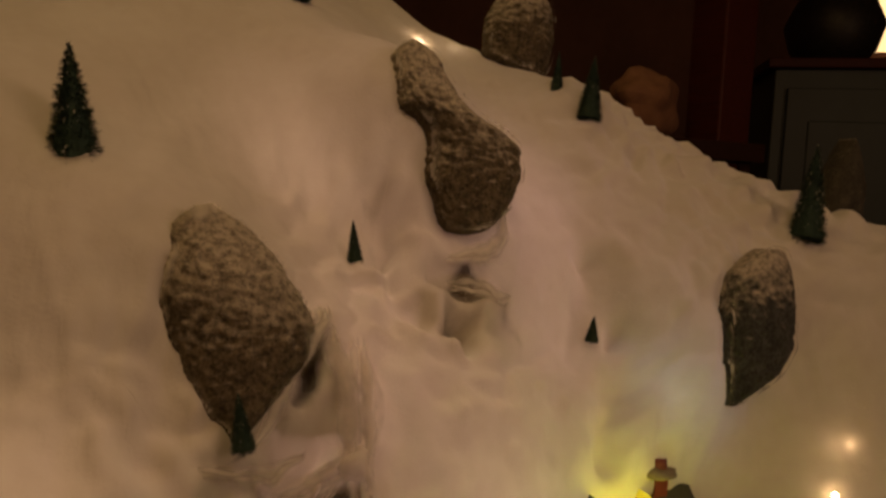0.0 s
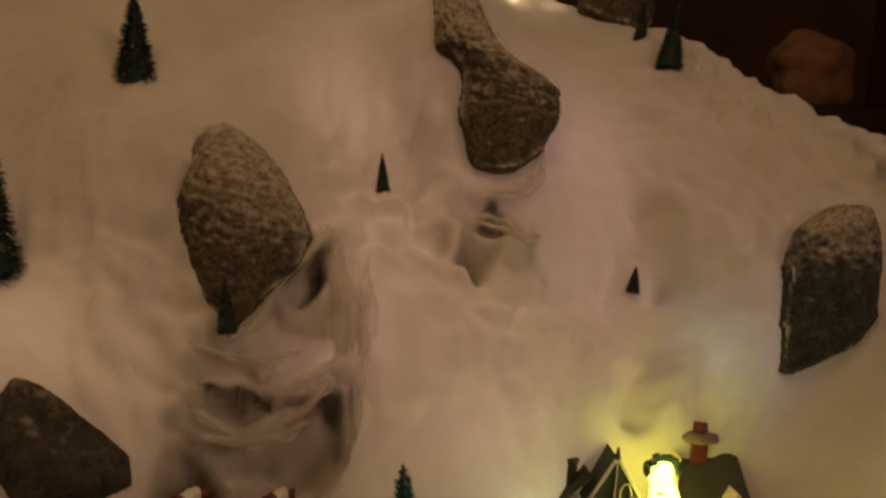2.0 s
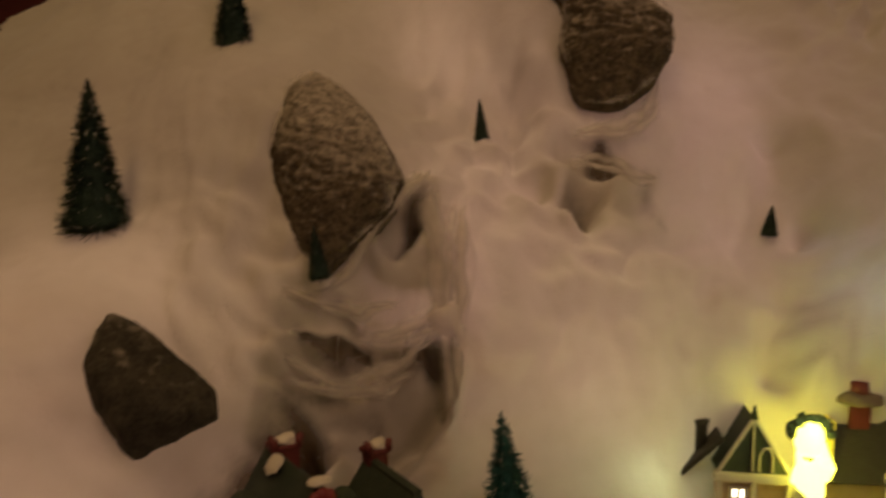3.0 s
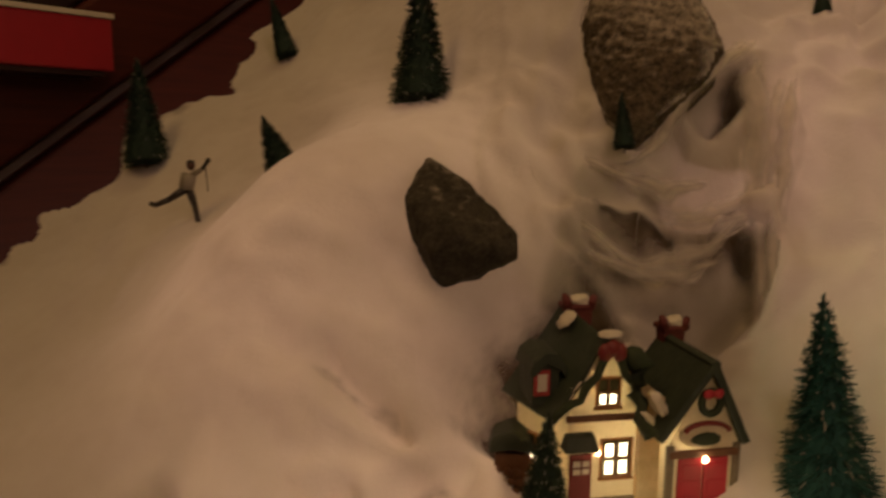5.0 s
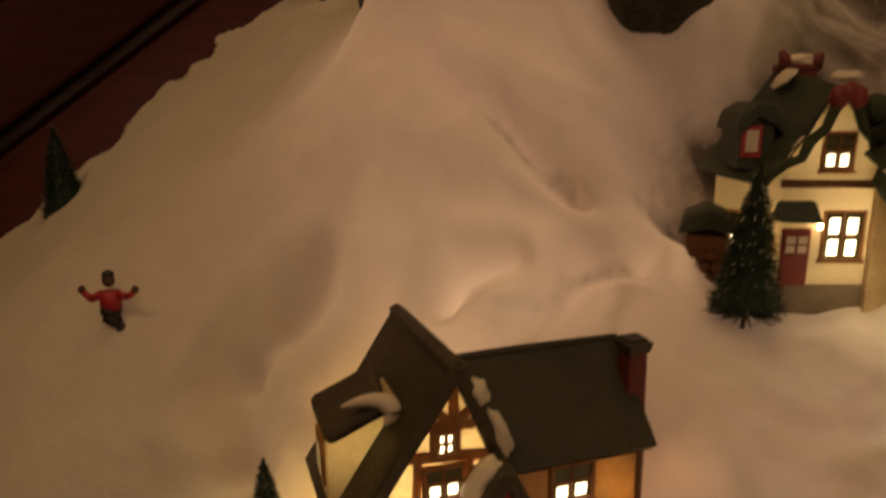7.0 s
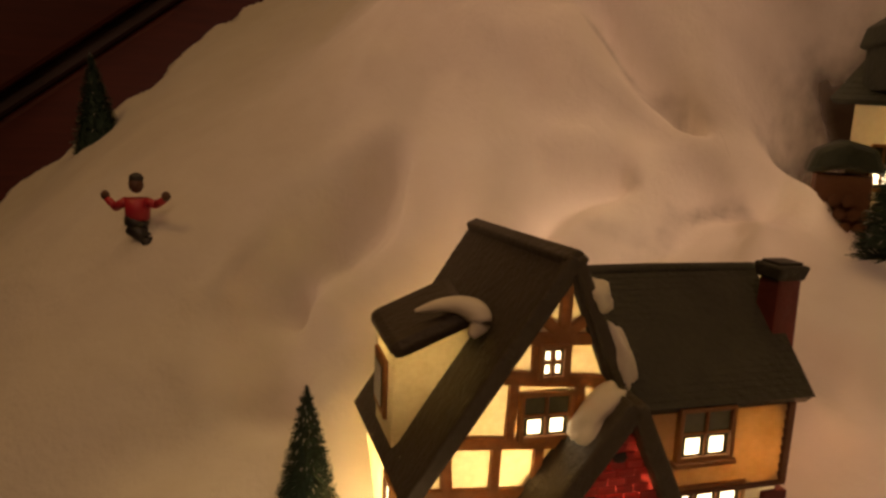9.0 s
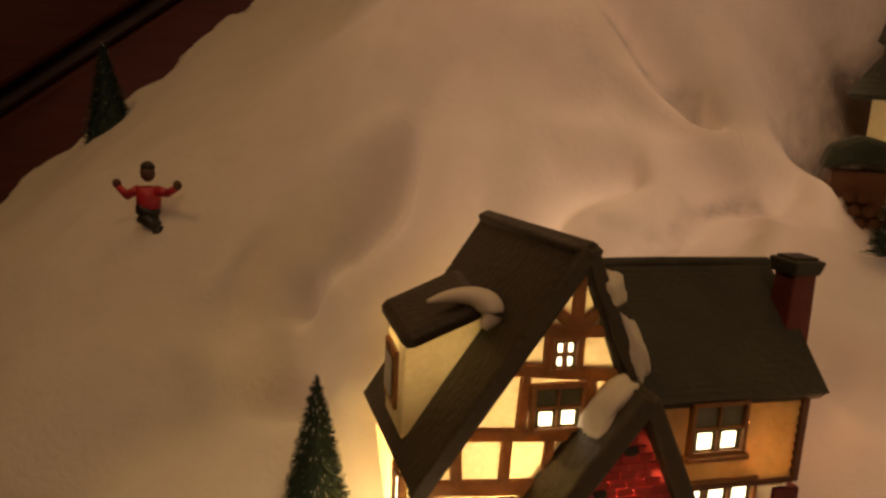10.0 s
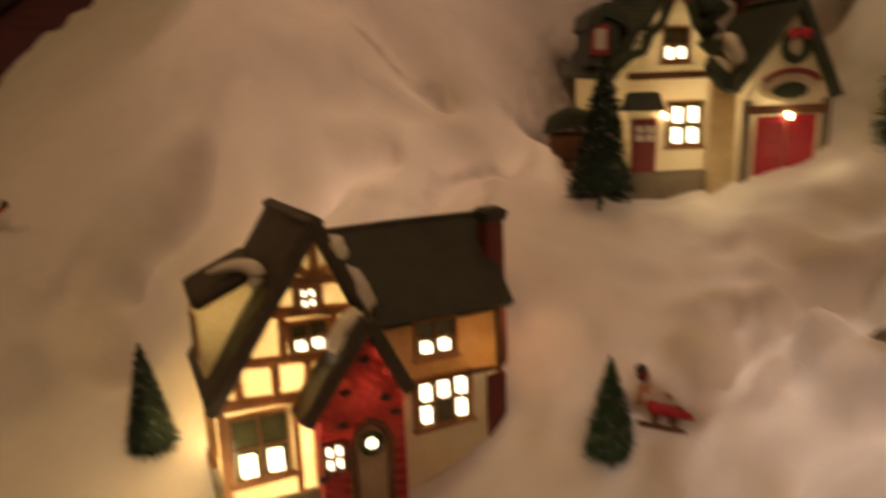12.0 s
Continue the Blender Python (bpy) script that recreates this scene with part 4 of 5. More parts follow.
def timber_house():
    x, y = Vector((0.527, 0.849, 0)), Vector((-0.849, 0.527, 0))
    m = Matrix(((x.x, y.x, 0, -0.097), (x.y, y.y, 0, 0.300), (0, 0, 1, 0.236), (0, 0, 0, 1)))
    h = thing("timber_house", m, "lit ceramic half-timbered village house with brown roof and red brick porch", "toy house", "lit village houses")
    part("wall", hull(([(-54, 1, -14), (25, 1, -14), (25, 1, 92), (20, 1, 104), (0, 1, 148), (-54, 1, 67)], [(-54, 108, -14), (25, 108, -14), (25, 108, 84), (20, 108, 96), (0, 108, 140), (-54, 108, 56)])), CREAM, h, "cream plaster walls")
    # main roof
    roof_rows(h, ((-60, -1, 67), (-60, 114, 56), (0, 114, 150), (0, -1, 156.5)), 6, SHINGLE, 12, label="steep dark brown roof")
    roof_rows(h, ((22, -1, 106), (22, 114, 99), (0, 114, 150), (0, -1, 156.5)), 6, SHINGLE, 9, label="steep dark brown roof")
    part("ridge_cap", tube([(0, -1, 154), (0, 55, 150.6), (0, 114, 147)], 2.6), SHINGLE, h, smooth=True)
    # bargeboards along the front gable
    bm = bmesh.new()
    bar((-59, -2.6, 65), (-0.5, -2.6, 153.5), 6, 4.5, bm)
    bar((-0.5, -2.6, 153.5), (21.5, -2.6, 105), 5.5, 4.5, bm)
    part("bargeboard", bm, SHINGLE, h, "dark brown gable edge", bevel=0.001)
    # timber framing of the gable
    for p, q, w in (((-2.5, 0, 124), (-2.5, 0, 145), 4.8), ((-19, 0, 125), (9, 0, 123.5), 4.6), ((-28, 0, 111), (17, 0, 106.5), 5), ((-43, 0, 87.5), (2, 0, 84), 4.8),
                    ((-54, 0, 68), (-8, 0, 64.5), 6), ((-14, 0, 134.5), (-4, 0, 126), 4.2), ((9, 0, 133.5), (-1, 0, 126), 4.2), ((-43.5, 0, 69), (-44.5, 0, 85), 4),
                    ((-26, 0, 67), (-25.5, 0, 85), 4), ((-10, 0, 66), (-9, 0, 84), 4), ((-21, 0, 87), (-20, 0, 109), 4), ((5.5, 0, 85), (5.5, 0, 107), 4),
                    ((-12.5, 0, 109), (-12.5, 0, 124), 3.4), ((-0.6, 0, 108), (-0.6, 0, 123), 3.4), ((-54, 0, -6), (-54, 0, 66), 4), ((-18, 0, 0), (-18, 0, 64), 3.4)):
        part("beam", bar((p[0], p[1] - 0.6, p[2]), (q[0], q[1] - 0.6, q[2]), w, 3), BEAM, h, bevel=0.0008)
    part("plinth", box(-58, 26, -1.5, 109, -14, 12), BASE_GREY, h, "brown stone plinth", bevel=0.0008)
    window(h, -10.6, -2.6, 111, 121, 0, 2, 2, sill=False)
    window(h, -16.5, 1, 88.5, 103.5, 0, 2, 2, lit=0.5, sill=False)
    window(h, -50, -23, 27, 60, 0, 2, 2, lit=0.5)
    # left wall lattice window (seen edge on)
    window(h, -40, -30, 26, 56, -56.5, 1, 2, axis="y")
    # dormer on the left roof slope
    d = part("dormer", hull(([(-57, 34, 70), (-57, 70, 68), (-57, 70, 108), (-57, 34, 108)], [(-16, 34, 100), (-16, 70, 98), (-16, 70, 124), (-16, 34, 126)])), CREAM, h, "cream dormer with a slanting roof", bevel=0.0008)
    part("roof", slab(((-61, 27, 116), (-61, 76, 115), (-24, 76, 131), (-30, 25, 130)), 9), SHINGLE, d, "dark brown dormer roof", bevel=0.004)
    part("window_frame", box(-58.6, -56, 44, 66, 78, 103), BEAM, d, "brown dormer window", bevel=0.0006)
    part("pane", box(-59.2, -58, 47.5, 62.5, 82, 99), PANE_DIM, d)
    hook = [(-50, 30, 127.5, 0.8), (-42, 28, 130, 2.4), (-34, 26, 130.5, 3.6), (-28, 24.5, 128, 4.8), (-26.5, 23, 124, 4.4), (-30, 22, 119, 1.6)]
    part("snow_patch", tube([p[:3] for p in flowing(hook, 26)], [p[3] for p in flowing(hook, 26)], sides=14), SNOW_GLAZE, d, "glazed white snow hooked round the dormer roof", smooth=True)
    # the wing on the right
    part("wing_side", box(98.5, 101, 5, 92, 57, 92), IVORY, h, "cream side wall of the wing")
    part("wing_wall", box(25, 101, 4, 92, -14, 57), IVORY, h, "cream lower wall of the wing")
    bm = bmesh.new()
    for i in range(9):
        z = 58 + i * 3.8
        hull(([(25, 1.2, z), (102, 1.2, z), (102, 2.6, z + 3.9), (25, 2.6, z + 3.9)], [(25, 5, z), (102, 5, z), (102, 5, z + 3.9), (25, 5, z + 3.9)]), bm)
    part("siding", bm, OCHRE, h, "ochre clapboard upper storey")
    part("jetty_beam", box(25, 103, 0.5, 5, 55.5, 58), TIMBER, h, bevel=0.0006)
    part("corner_post", box(99.5, 103, 0.4, 5, 56, 92), TIMBER, h, bevel=0.0006)
    roof_rows(h, ((24, -2, 95), (110, -1, 94.5), (113, 48, 138.5), (6, 48, 138.5)), 6, SLATE, 11, label="dark grey slate roof of the wing")
    roof_rows(h, ((24, 98, 92), (110, 98, 92), (113, 48, 138.5), (6, 48, 138.5)), 6, SLATE, 8, label="dark grey slate roof of the wing")
    part("ridge_cap", tube([(6, 48, 136.8), (58, 48, 137.4), (113, 48, 136.8)], 2.6), SLATE, h, smooth=True)
    part("gable_wall", prism([(4, 88), (92, 88), (48, 132)], 0, 1.5), IVORY, h).matrix_local = Matrix.Translation((0.100, 0, 0)) @ pose(0, 0, 0, 0, 0, 90)
    window(h, 50, 71.5, 73.5, 92, 0.5, 2, 2, lit=0.5)
    window(h, 49.5, 82, 31, 58, 3, 3, 2, lit=1.0, dim=((1, 0),))
    part("brick_corner", box(94, 106, 2, 30, -14, 52), BRICK_DARK, h, "red brick corner", bevel=0.0008)
    # chimney
    c = part("chimney", hull(([(102, 20, 20), (118, 20, 20), (118, 36, 20), (102, 36, 20)], [(105, 21, 139), (116, 21, 139), (116, 33, 139), (105, 33, 139)])), BRICK_DARK, h, "dark red brick chimney", bevel=0.0008)
    part("cap", hull(([(103.5, 20.5, 137), (117.5, 20.5, 137), (117.5, 34.5, 137), (103.5, 34.5, 137)], [(102.5, 18.5, 143.5), (118.5, 18.5, 143.5), (118.5, 35.5, 143.5), (102.5, 35.5, 143.5)])), SLATE, c, "flared dark chimney cap", bevel=0.0012)
    part("pot", box(105, 116.5, 22, 33, 143, 144.6), BLACK, c)
    snow_patch(h, (((10, 2, 139), (7, 6, 4.5), 66), ((21, 2, 116), (13.5, 6, 5.5), 66), ((8, -8, 99), (13, 7, 4.5), -50)))
    # brick porch
    p = part("porch", prism([(-9, -14), (36, -14), (36, 66), (18, 100), (-9, 66)], -13, 6), MORTAR, h, "red brick porch with a steep gable")
    brick = box(-3.1, 3.1, -0.7, 0.5, -1.3, 1.3).copy()
    me = bpy.data.meshes.new("brick")
    brick.to_mesh(me)
    me.materials.append(BRICK)
    for r in range(33):
        z = -12 + 3.2 * r
        half = 22.5 if z < 62 else max(0, (100 - z) * 0.62)
        mid = 13.5 if z < 62 else 13.5 + (z - 62) * 0.12
        for i in range(9):
            bx = -9 + 6.9 * i + (3.4 if r % 2 else 0)
            if abs(bx - mid) > half - 3 or (abs(bx - 16) < 13 and z < 48) or (abs(bx + 3) < 8 and 24 < z < 46):
                continue
            o = new("brick", me)
            o.parent = p
            o.location = (bx * 0.001, -0.0132, z * 0.001)
    bm = bmesh.new()
    bar((-17, -20, 57), (18, -20, 105), 8, 26, bm)
    bar((18, -20, 105), (38.5, -20, 63), 7, 26, bm)
    part("roof", bm, SHINGLE, p, "steep brown porch roof", bevel=0.0015)
    door = part("door", prism([(8, 2), (25, 2), (25, 38), (22, 45), (16.5, 48), (11, 45), (8, 38)], -15, -12), CREAM, p, "arched cream door", bevel=0.0006)
    rim = [(7, 2), (6, 38), (9.5, 46), (16.5, 50.5), (23.5, 46), (27, 38), (26, 2)]
    part("arch", tube([(a, -14.5, b) for a, b in rim], 2.2), TIMBER, door, "brown door surround", smooth=True)
    ring = [(16.5 + 5 * math.cos(a), -16, 38.5 + 5 * math.sin(a)) for a in (2 * math.pi * i / 16 for i in range(17))]
    part("wreath", tube(ring, 1.9), GARLAND, door, "small green wreath", smooth=True)
    part("pane", box(14, 19, -15.8, -15, 36, 41), PANE_LIT, door, "glowing door pane")
    part("door_step", box(3, 30, -22, -12, -14, 2), BASE_GREY, p, "stone step", bevel=0.001)
    window(p, -8, 2, 28, 42, -14, 2, 2, sill=False, frame_mat=BRICK_DARK)
    for i, (a, b) in enumerate(((16, 84), (5, 68), (26, 61), (2.5, 51), (31, 52), (-9, 24))):
        part("worn_brick", lump(bmesh.new(), (a, -13.6, b), (3.4, 0.9, 2.0), i, 0.5), BLACK, p, "blackened brick", smooth=True)
    return h


timber_house()


# ---- the cottage with the red garage ----
def cottage():
    x, y = Vector((0.8, 0.6, 0)), Vector((-0.6, 0.8, 0))
    m = Matrix(((x.x, y.x, 0, 0.0), (x.y, y.y, 0, 0.575), (0, 0, 1, 0.375), (0, 0, 0, 1)))
    h = thing("cottage", m, "lit ivory ceramic cottage with green roof, garlands and red doors", "toy house", "lit village houses")
    part("wall", hull(([(-37, 0, -14), (21, 0, -14), (30, 72, -14), (-62, 56, -14)], [(-37, 0, 78), (21, 0, 78), (30, 72, 78), (-62, 56, 78)])), IVORY, h, "ivory plaster walls")
    part("gable_wall", prism([(-37, 77), (21, 77), (14, 100), (2, 128), (-6, 136), (-14, 128), (-30, 100)], 0, 50), IVORY, h, "ivory front gable")
    part("band", box(-39, 22, -2.5, 1, 74, 79), TIMBER, h, "brown storey band", bevel=0.0006)
    part("plinth", box(-38, 23, -2, 4, -14, 9), BASE_GREY, h, "brown stone plinth", bevel=0.0008)
    roof_rows(h, ((-53, -6, 77), (-75, 62, 80), (-16, 80, 150), (-8, 2, 138)), 5, GREEN_ROOF, 10, label="dark green left roof slope")
    roof_rows(h, ((24, -2, 92), (40, 78, 92), (-16, 80, 150), (-5, 2, 138)), 5, GREEN_ROOF, 8, label="dark green right roof slope")
    roof_rows(h, ((-70, 62, 80), (40, 78, 92), (-16, 80, 150), (-16, 79, 150)), 4, GREEN_ROOF, 4, label="dark green back roof slope")
    bm = bmesh.new()
    path = [(-52, -4, 78), (-40, -5, 90), (-30, -5, 93), (-26, -5, 104), (-17, -5, 112), (-13, -5, 124), (-6, -5, 132), (2, -5, 124), (6, -5, 112), (15, -5, 104), (18, -5, 94), (25, -5, 88)]
    part("garland", tube(path, [3, 3.6, 3, 3.8, 3, 3.6, 3.2, 3.6, 3, 3.8, 3, 3]), GARLAND, h, "green garland along the gable", smooth=True)
    part("gable_bow", lump(lump(lump(bmesh.new(), (-6, -6, 134), (7, 4, 7), 2), (-12, -6, 131), (6, 4, 8), 3), (0, -6, 131), (6, 4, 8), 4), RED_DARK, h, "red ribbon bow", smooth=True)
    snow_patch(h, (((-6, 0, 144), (10, 6, 3)), ((-23, 52, 143), (9, 12, 2.6), -48), ((-34, 2, 100), (11, 5, 2.4), -52)))
    window(h, -14, 3, 87, 108, 0, 2, 2, lit=0.5)
    window(h, -8, 15, 28, 57, 0, 2, 2, lit=1.0)
    door = part("door", box(-35, -17, -1.8, 1, 3, 47), RED_DARK, h, "dark red panelled door", bevel=0.0006)
    part("door_light", box(-32.5, -19.5, -2.6, -1.6, 31, 42), SNOW_GLAZE, door, "pale door light")
    part("muntin", box(-26.6, -25.4, -3.2, -2.2, 30, 43, box(-33, -19, -3.2, -2.2, 36, 37)), RED_DARK, door)
    part("awning", hull(([(-44, -12, 53), (-14, -12, 52), (-14, 1, 52), (-44, 1, 53)], [(-40, -6, 65), (-17, -6, 65), (-17, 1, 66), (-40, 1, 66)])), GREEN_ROOF, h, "small green awning", bevel=0.002)
    lantern = part("wall_lantern", lump(bmesh.new(), (-13, -4, 49), (1.8, 1.8, 2.4), 1, 0.05), BULB_WARM, h, "small glowing wall lantern")
    # window on the splayed left wall
    w = window(h, -9, 3, 30, 52, 0, 2, 2, lit=0.5)
    w.matrix_local = Matrix.Translation((-0.0525, 0.0300, 0)) @ pose(0, 0, 0, 0, 0, -63.5) @ Matrix.Translation((0.003, -0.001, 0))
    # roof dormer
    d = part("dormer", box(-63, -41, 13, 50, 84, 116), GREEN_ROOF, h, "little dormer", bevel=0.0008)
    part("roof", prism([(-66, 110), (-63, 121), (-53, 128), (-43, 126), (-36, 116), (-36, 106), (-40, 112), (-52, 118), (-62, 108)], 10, 54), GREEN_ROOF, d, "green dormer roof", bevel=0.001)
    part("window_frame", box(-62, -49, 11.6, 13.5, 92, 113), BRICK, d, "red dormer window", bevel=0.0005)
    part("pane", box(-59.5, -51.5, 11, 12, 96, 110), SNOW_GLAZE, d)
    # chimneys
    for a, b, z0, z1, k in ((-7, 70, 112, 153, 1.15), (74, 55, 90, 135, 1.0)):
        foot, head = ([(a + i * w, b + j * w * 0.8, z) for i, j in ((-1, -1), (1, -1), (1, 1), (-1, 1))] for w, z in ((9 * k, z0), (10 * k, z1)))
        c = part("chimney", hull((foot, head)), BRICK_DARK, h, "red brick chimney", bevel=0.001)
        rim = part("cap", box(a - 12 * k, a + 12 * k, b - 10, b + 10, z1 - 5, z1), BRICK_DARK, c, "flared brick rim", bevel=0.0015)
        for i, tall in ((-9, 9), (9, 7)):
            part("horn", tube([(a + i * k, b - 6, z1 - 2), (a + i * 1.15 * k, b - 6, z1 + tall * 0.5), (a + i * 1.4 * k, b - 6, z1 + tall)], [5, 4, 2]), BRICK_DARK, rim, smooth=True)
        part("snow_cap", lump(bmesh.new(), (a + 1, b - 2, z1 + 2), (8.5 * k, 8, 6), 4, 0.4, 3), SNOW_GLAZE, c, "snow on the chimney", smooth=True)
    # garage wing
    g = part("garage", prism([(38, -14), (96, -14), (96, 60), (70, 118), (38, 60)], -20, 60), IVORY, h, "ivory gabled garage wing")
    part("link_wall", box(20, 40, -6, 60, -14, 92), CREAM, h, "cream linking wall")
    roof_rows(g, ((25, -26, 66), (25, 62, 66), (70, 62, 128), (70, -26, 128)), 6, GREEN_ROOF, 9, label="dark green garage roof")
    roof_rows(g, ((103, -26, 60), (103, 62, 60), (70, 62, 128), (70, -26, 128)), 6, GREEN_ROOF, 9, label="dark green garage roof")
    snow_patch(h, (((27, -18, 93), (12, 6, 5), 58), ((18, -21, 83), (7, 5, 3.5), 40)))
    part("garland_swag", tube([(11, 4, 131), (13, 2, 126), (20, -2, 117), (14, -6, 107), (11, -9, 98), (17, -14, 90), (12, -20, 82), (20, -25, 70)], [5, 10, 11, 9, 5, 4, 5, 6], sides=12), GARLAND, h, "green garland swag", smooth=True)
    part("corner_pilaster", box(36, 42, -22, -18, -14, 58), BASE_GREY, g, bevel=0.0006)
    part("corner_pilaster", box(92, 98, -22, -18, -14, 58), BASE_GREY, g, bevel=0.0006)
    part("lintel", box(38, 96, -22.5, -18, 48, 54), TIMBER, g, "brown lintel", bevel=0.0006)
    for a, b in ((46, 66.4), (67.6, 88)):
        leaf = part("garage_door", box(a, b, -22, -19, 0, 47), RED_PAINT, g, "bright red garage door leaf", bevel=0.0006)
        for k in range(3):
            part("door_panel", box(a + 3, b - 3, -23, -21.5, 4 + 14 * k, 15 + 14 * k), RED_PAINT, leaf, bevel=0.0006)
    part("garage_lantern", lump(bmesh.new(), (67, -24, 47), (2.0, 2, 2.6), 5, 0.05), BULB_WARM, g, "small glowing lantern over the red door")
    sign = [(67 + 22 * math.cos(a), 67 + 11 * math.sin(a)) for a in (2 * math.pi * i / 24 for i in range(24))]
    s = part("oval_sign", prism(sign, -23.5, -20), IVORY, g, "oval sign with green emblem", bevel=0.0006)
    part("emblem", lump(bmesh.new(), (67, -24, 64), (13, 1.2, 5.5), 7, 0.3), GARLAND, s, "plain green emblem", smooth=True)
    part("sign_arc", tube([(67 + 20 * math.cos(a), -24.2, 67 + 10 * math.sin(a)) for a in (0.35 + 2.45 * i / 10 for i in range(11))], 2.0), RED_DARK, s, "red arc over the emblem", smooth=True)
    ring = [(69 + 8 * math.cos(a), -23, 93 + 9 * math.sin(a)) for a in (2 * math.pi * i / 18 for i in range(19))]
    part("wreath", tube(ring, 3.0), GARLAND, g, "green gable wreath", smooth=True)
    part("wreath_bow", lump(lump(bmesh.new(), (65, -26, 101), (4.5, 2.5, 4), 1), (73, -26, 101), (4.5, 2.5, 4), 2), RED_PAINT, g, "red bow", smooth=True)
    return h


cottage()


def log_shed():
    """The roofed wood pile against the cottage's side."""
    x, y = Vector((0.94, 0.34, 0)), Vector((-0.34, 0.94, 0))
    m = Matrix(((x.x, y.x, 0, -0.078), (x.y, y.y, 0, 0.560), (0, 0, 1, 0.378), (0, 0, 0, 1)))
    h = thing("log_shed", m, "small brown log shed with a green roof against the cottage", "toy shed")
    part("body", box(-15, 15, -2, 24, -10, 32), TIMBER, h, "dark brown boards", bevel=0.001)
    part("roof", prism([(-21, 32), (-17, 46), (-2, 53), (15, 48), (21, 33), (0, 36)], -6, 28), GREEN_ROOF, h, "rounded green roof", bevel=0.003)
    for i in range(11):
        a, b = -12 + (i % 4) * 7.6 + (3.5 if (i // 4) % 2 else 0), 1 + 8 * (i // 4)
        part("log", tube([(a, -5, b), (a, 4, b)], 3.4, sides=9), TIMBER, h)
    part("barrel", tube([(24, -6, -8), (24, -6, 4), (24, -6, 16)], [8, 10, 8], sides=14), TIMBER, h, "small brown barrel", smooth=True)


log_shed()


# ---- the far cottage, its lit gable and the bulb ----
def far_house():
    h = thing("far_house", pose(0.517, 0.762, 0.440, 0, 0, -4), "ceramic house with dark slate roof and snow-ringed chimney", "toy house", "lit village houses")
    part("wall", box(-36, 46, -10, 50, -20, 30), CREAM, h, "cream walls")
    roof_rows(h, ((-46, -24, 8), (56, -24, 8), (42, 14, 74), (-38, 14, 74)), 6, SLATE, 11, label="dark slate roof")
    roof_rows(h, ((-46, 58, 8), (56, 58, 8), (42, 14, 74), (-38, 14, 74)), 6, SLATE, 8, label="dark slate roof")
    c = part("chimney", box(-17, 3, 0, 17, 56, 92), BRICK_DARK, h, "dark chimney", bevel=0.001)
    part("snow_collar", lump(bmesh.new(), (-7, 7, 87), (24, 19, 8), 3, 0.2, 3), BASE_GREY, c, "greyish snow collar", smooth=True)
    part("pot", tube([(-7, 7, 92), (-7, 7, 99), (-7, 7, 105)], [11, 9.5, 8.5], sides=14), BRICK_DARK, c, "dark chimney pot", smooth=True)
    snow_patch(h, (((20, -21, 14), (11, 6, 8)),))
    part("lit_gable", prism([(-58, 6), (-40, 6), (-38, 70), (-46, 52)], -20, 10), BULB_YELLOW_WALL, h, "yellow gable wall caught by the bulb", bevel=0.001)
    e = part("dormer", prism([(16, -14), (42, -14), (42, 20), (29, 34), (16, 20)], -34, -8), IVORY, h, "small snowy dormer", bevel=0.001)
    part("pane", box(22, 36, -35, -33.5, -6, 16), PANE_LIT, e, "glowing dormer pane")


def lit_gable():
    h = thing("gabled_porch", pose(0.388, 0.722, 0.440, 0, 0, -6), "white-framed green gabled porch lit by a yellow bulb", "toy house", "lit village houses")
    part("gable", prism([(-34, 28), (34, 28), (0, 82)], -6, 40), GREEN_ROOF, h, "dark green gable")
    bm = bmesh.new()
    bar((-34, -9, 27), (-2, -9, 84), 3.2, 4, bm)
    bar((34, -9, 27), (-2, -9, 84), 3.2, 4, bm)
    bar((-2, -9, 30), (-2, -9, 80), 1.6, 3, bm)
    part("gable_trim", bm, WHITE_PAINT, h, "white gable trim", bevel=0.0006)
    part("beam", box(-38, 38, -12, -4, 20, 28), WHITE_PAINT, h, "white beam", bevel=0.0006)
    part("wall", box(-30, 30, -4, 38, -30, 20), CREAM, h, "cream wall")
    for a in (-32, 0, 32):
        part("post", box(a - 2.5, a + 2.5, -11, -6, -30, 20), WHITE_PAINT, h, bevel=0.0005)
    window(h, -20, -6, -10, 12, -4, 2, 2, frame_mat=WHITE_PAINT)
    part("finial", tube([(-2, -6, 82), (-2, -6, 89), (-2, -6, 96)], [4, 2.5, 0.8]), GARLAND, h, smooth=True)
    part("gable_window", tube([(4, -8, 30), (4, -8, 46), (8, -8, 54), (13, -8, 54), (16, -8, 46), (16, -8, 30)], 1.2), WHITE_PAINT, h, "white arched window rim", smooth=True)
    part("side_roof", slab(((-74, -4, 18), (-74, 44, 18), (-30, 44, 62), (-30, -4, 62)), 5), SLATE, h, "grey side roof", bevel=0.001)
    part("side_chimney", tube([(-46, 14, 40), (-46, 14, 66), (-46, 14, 72)], [6, 6, 8]), SLATE, h, "dark round chimney", smooth=True)


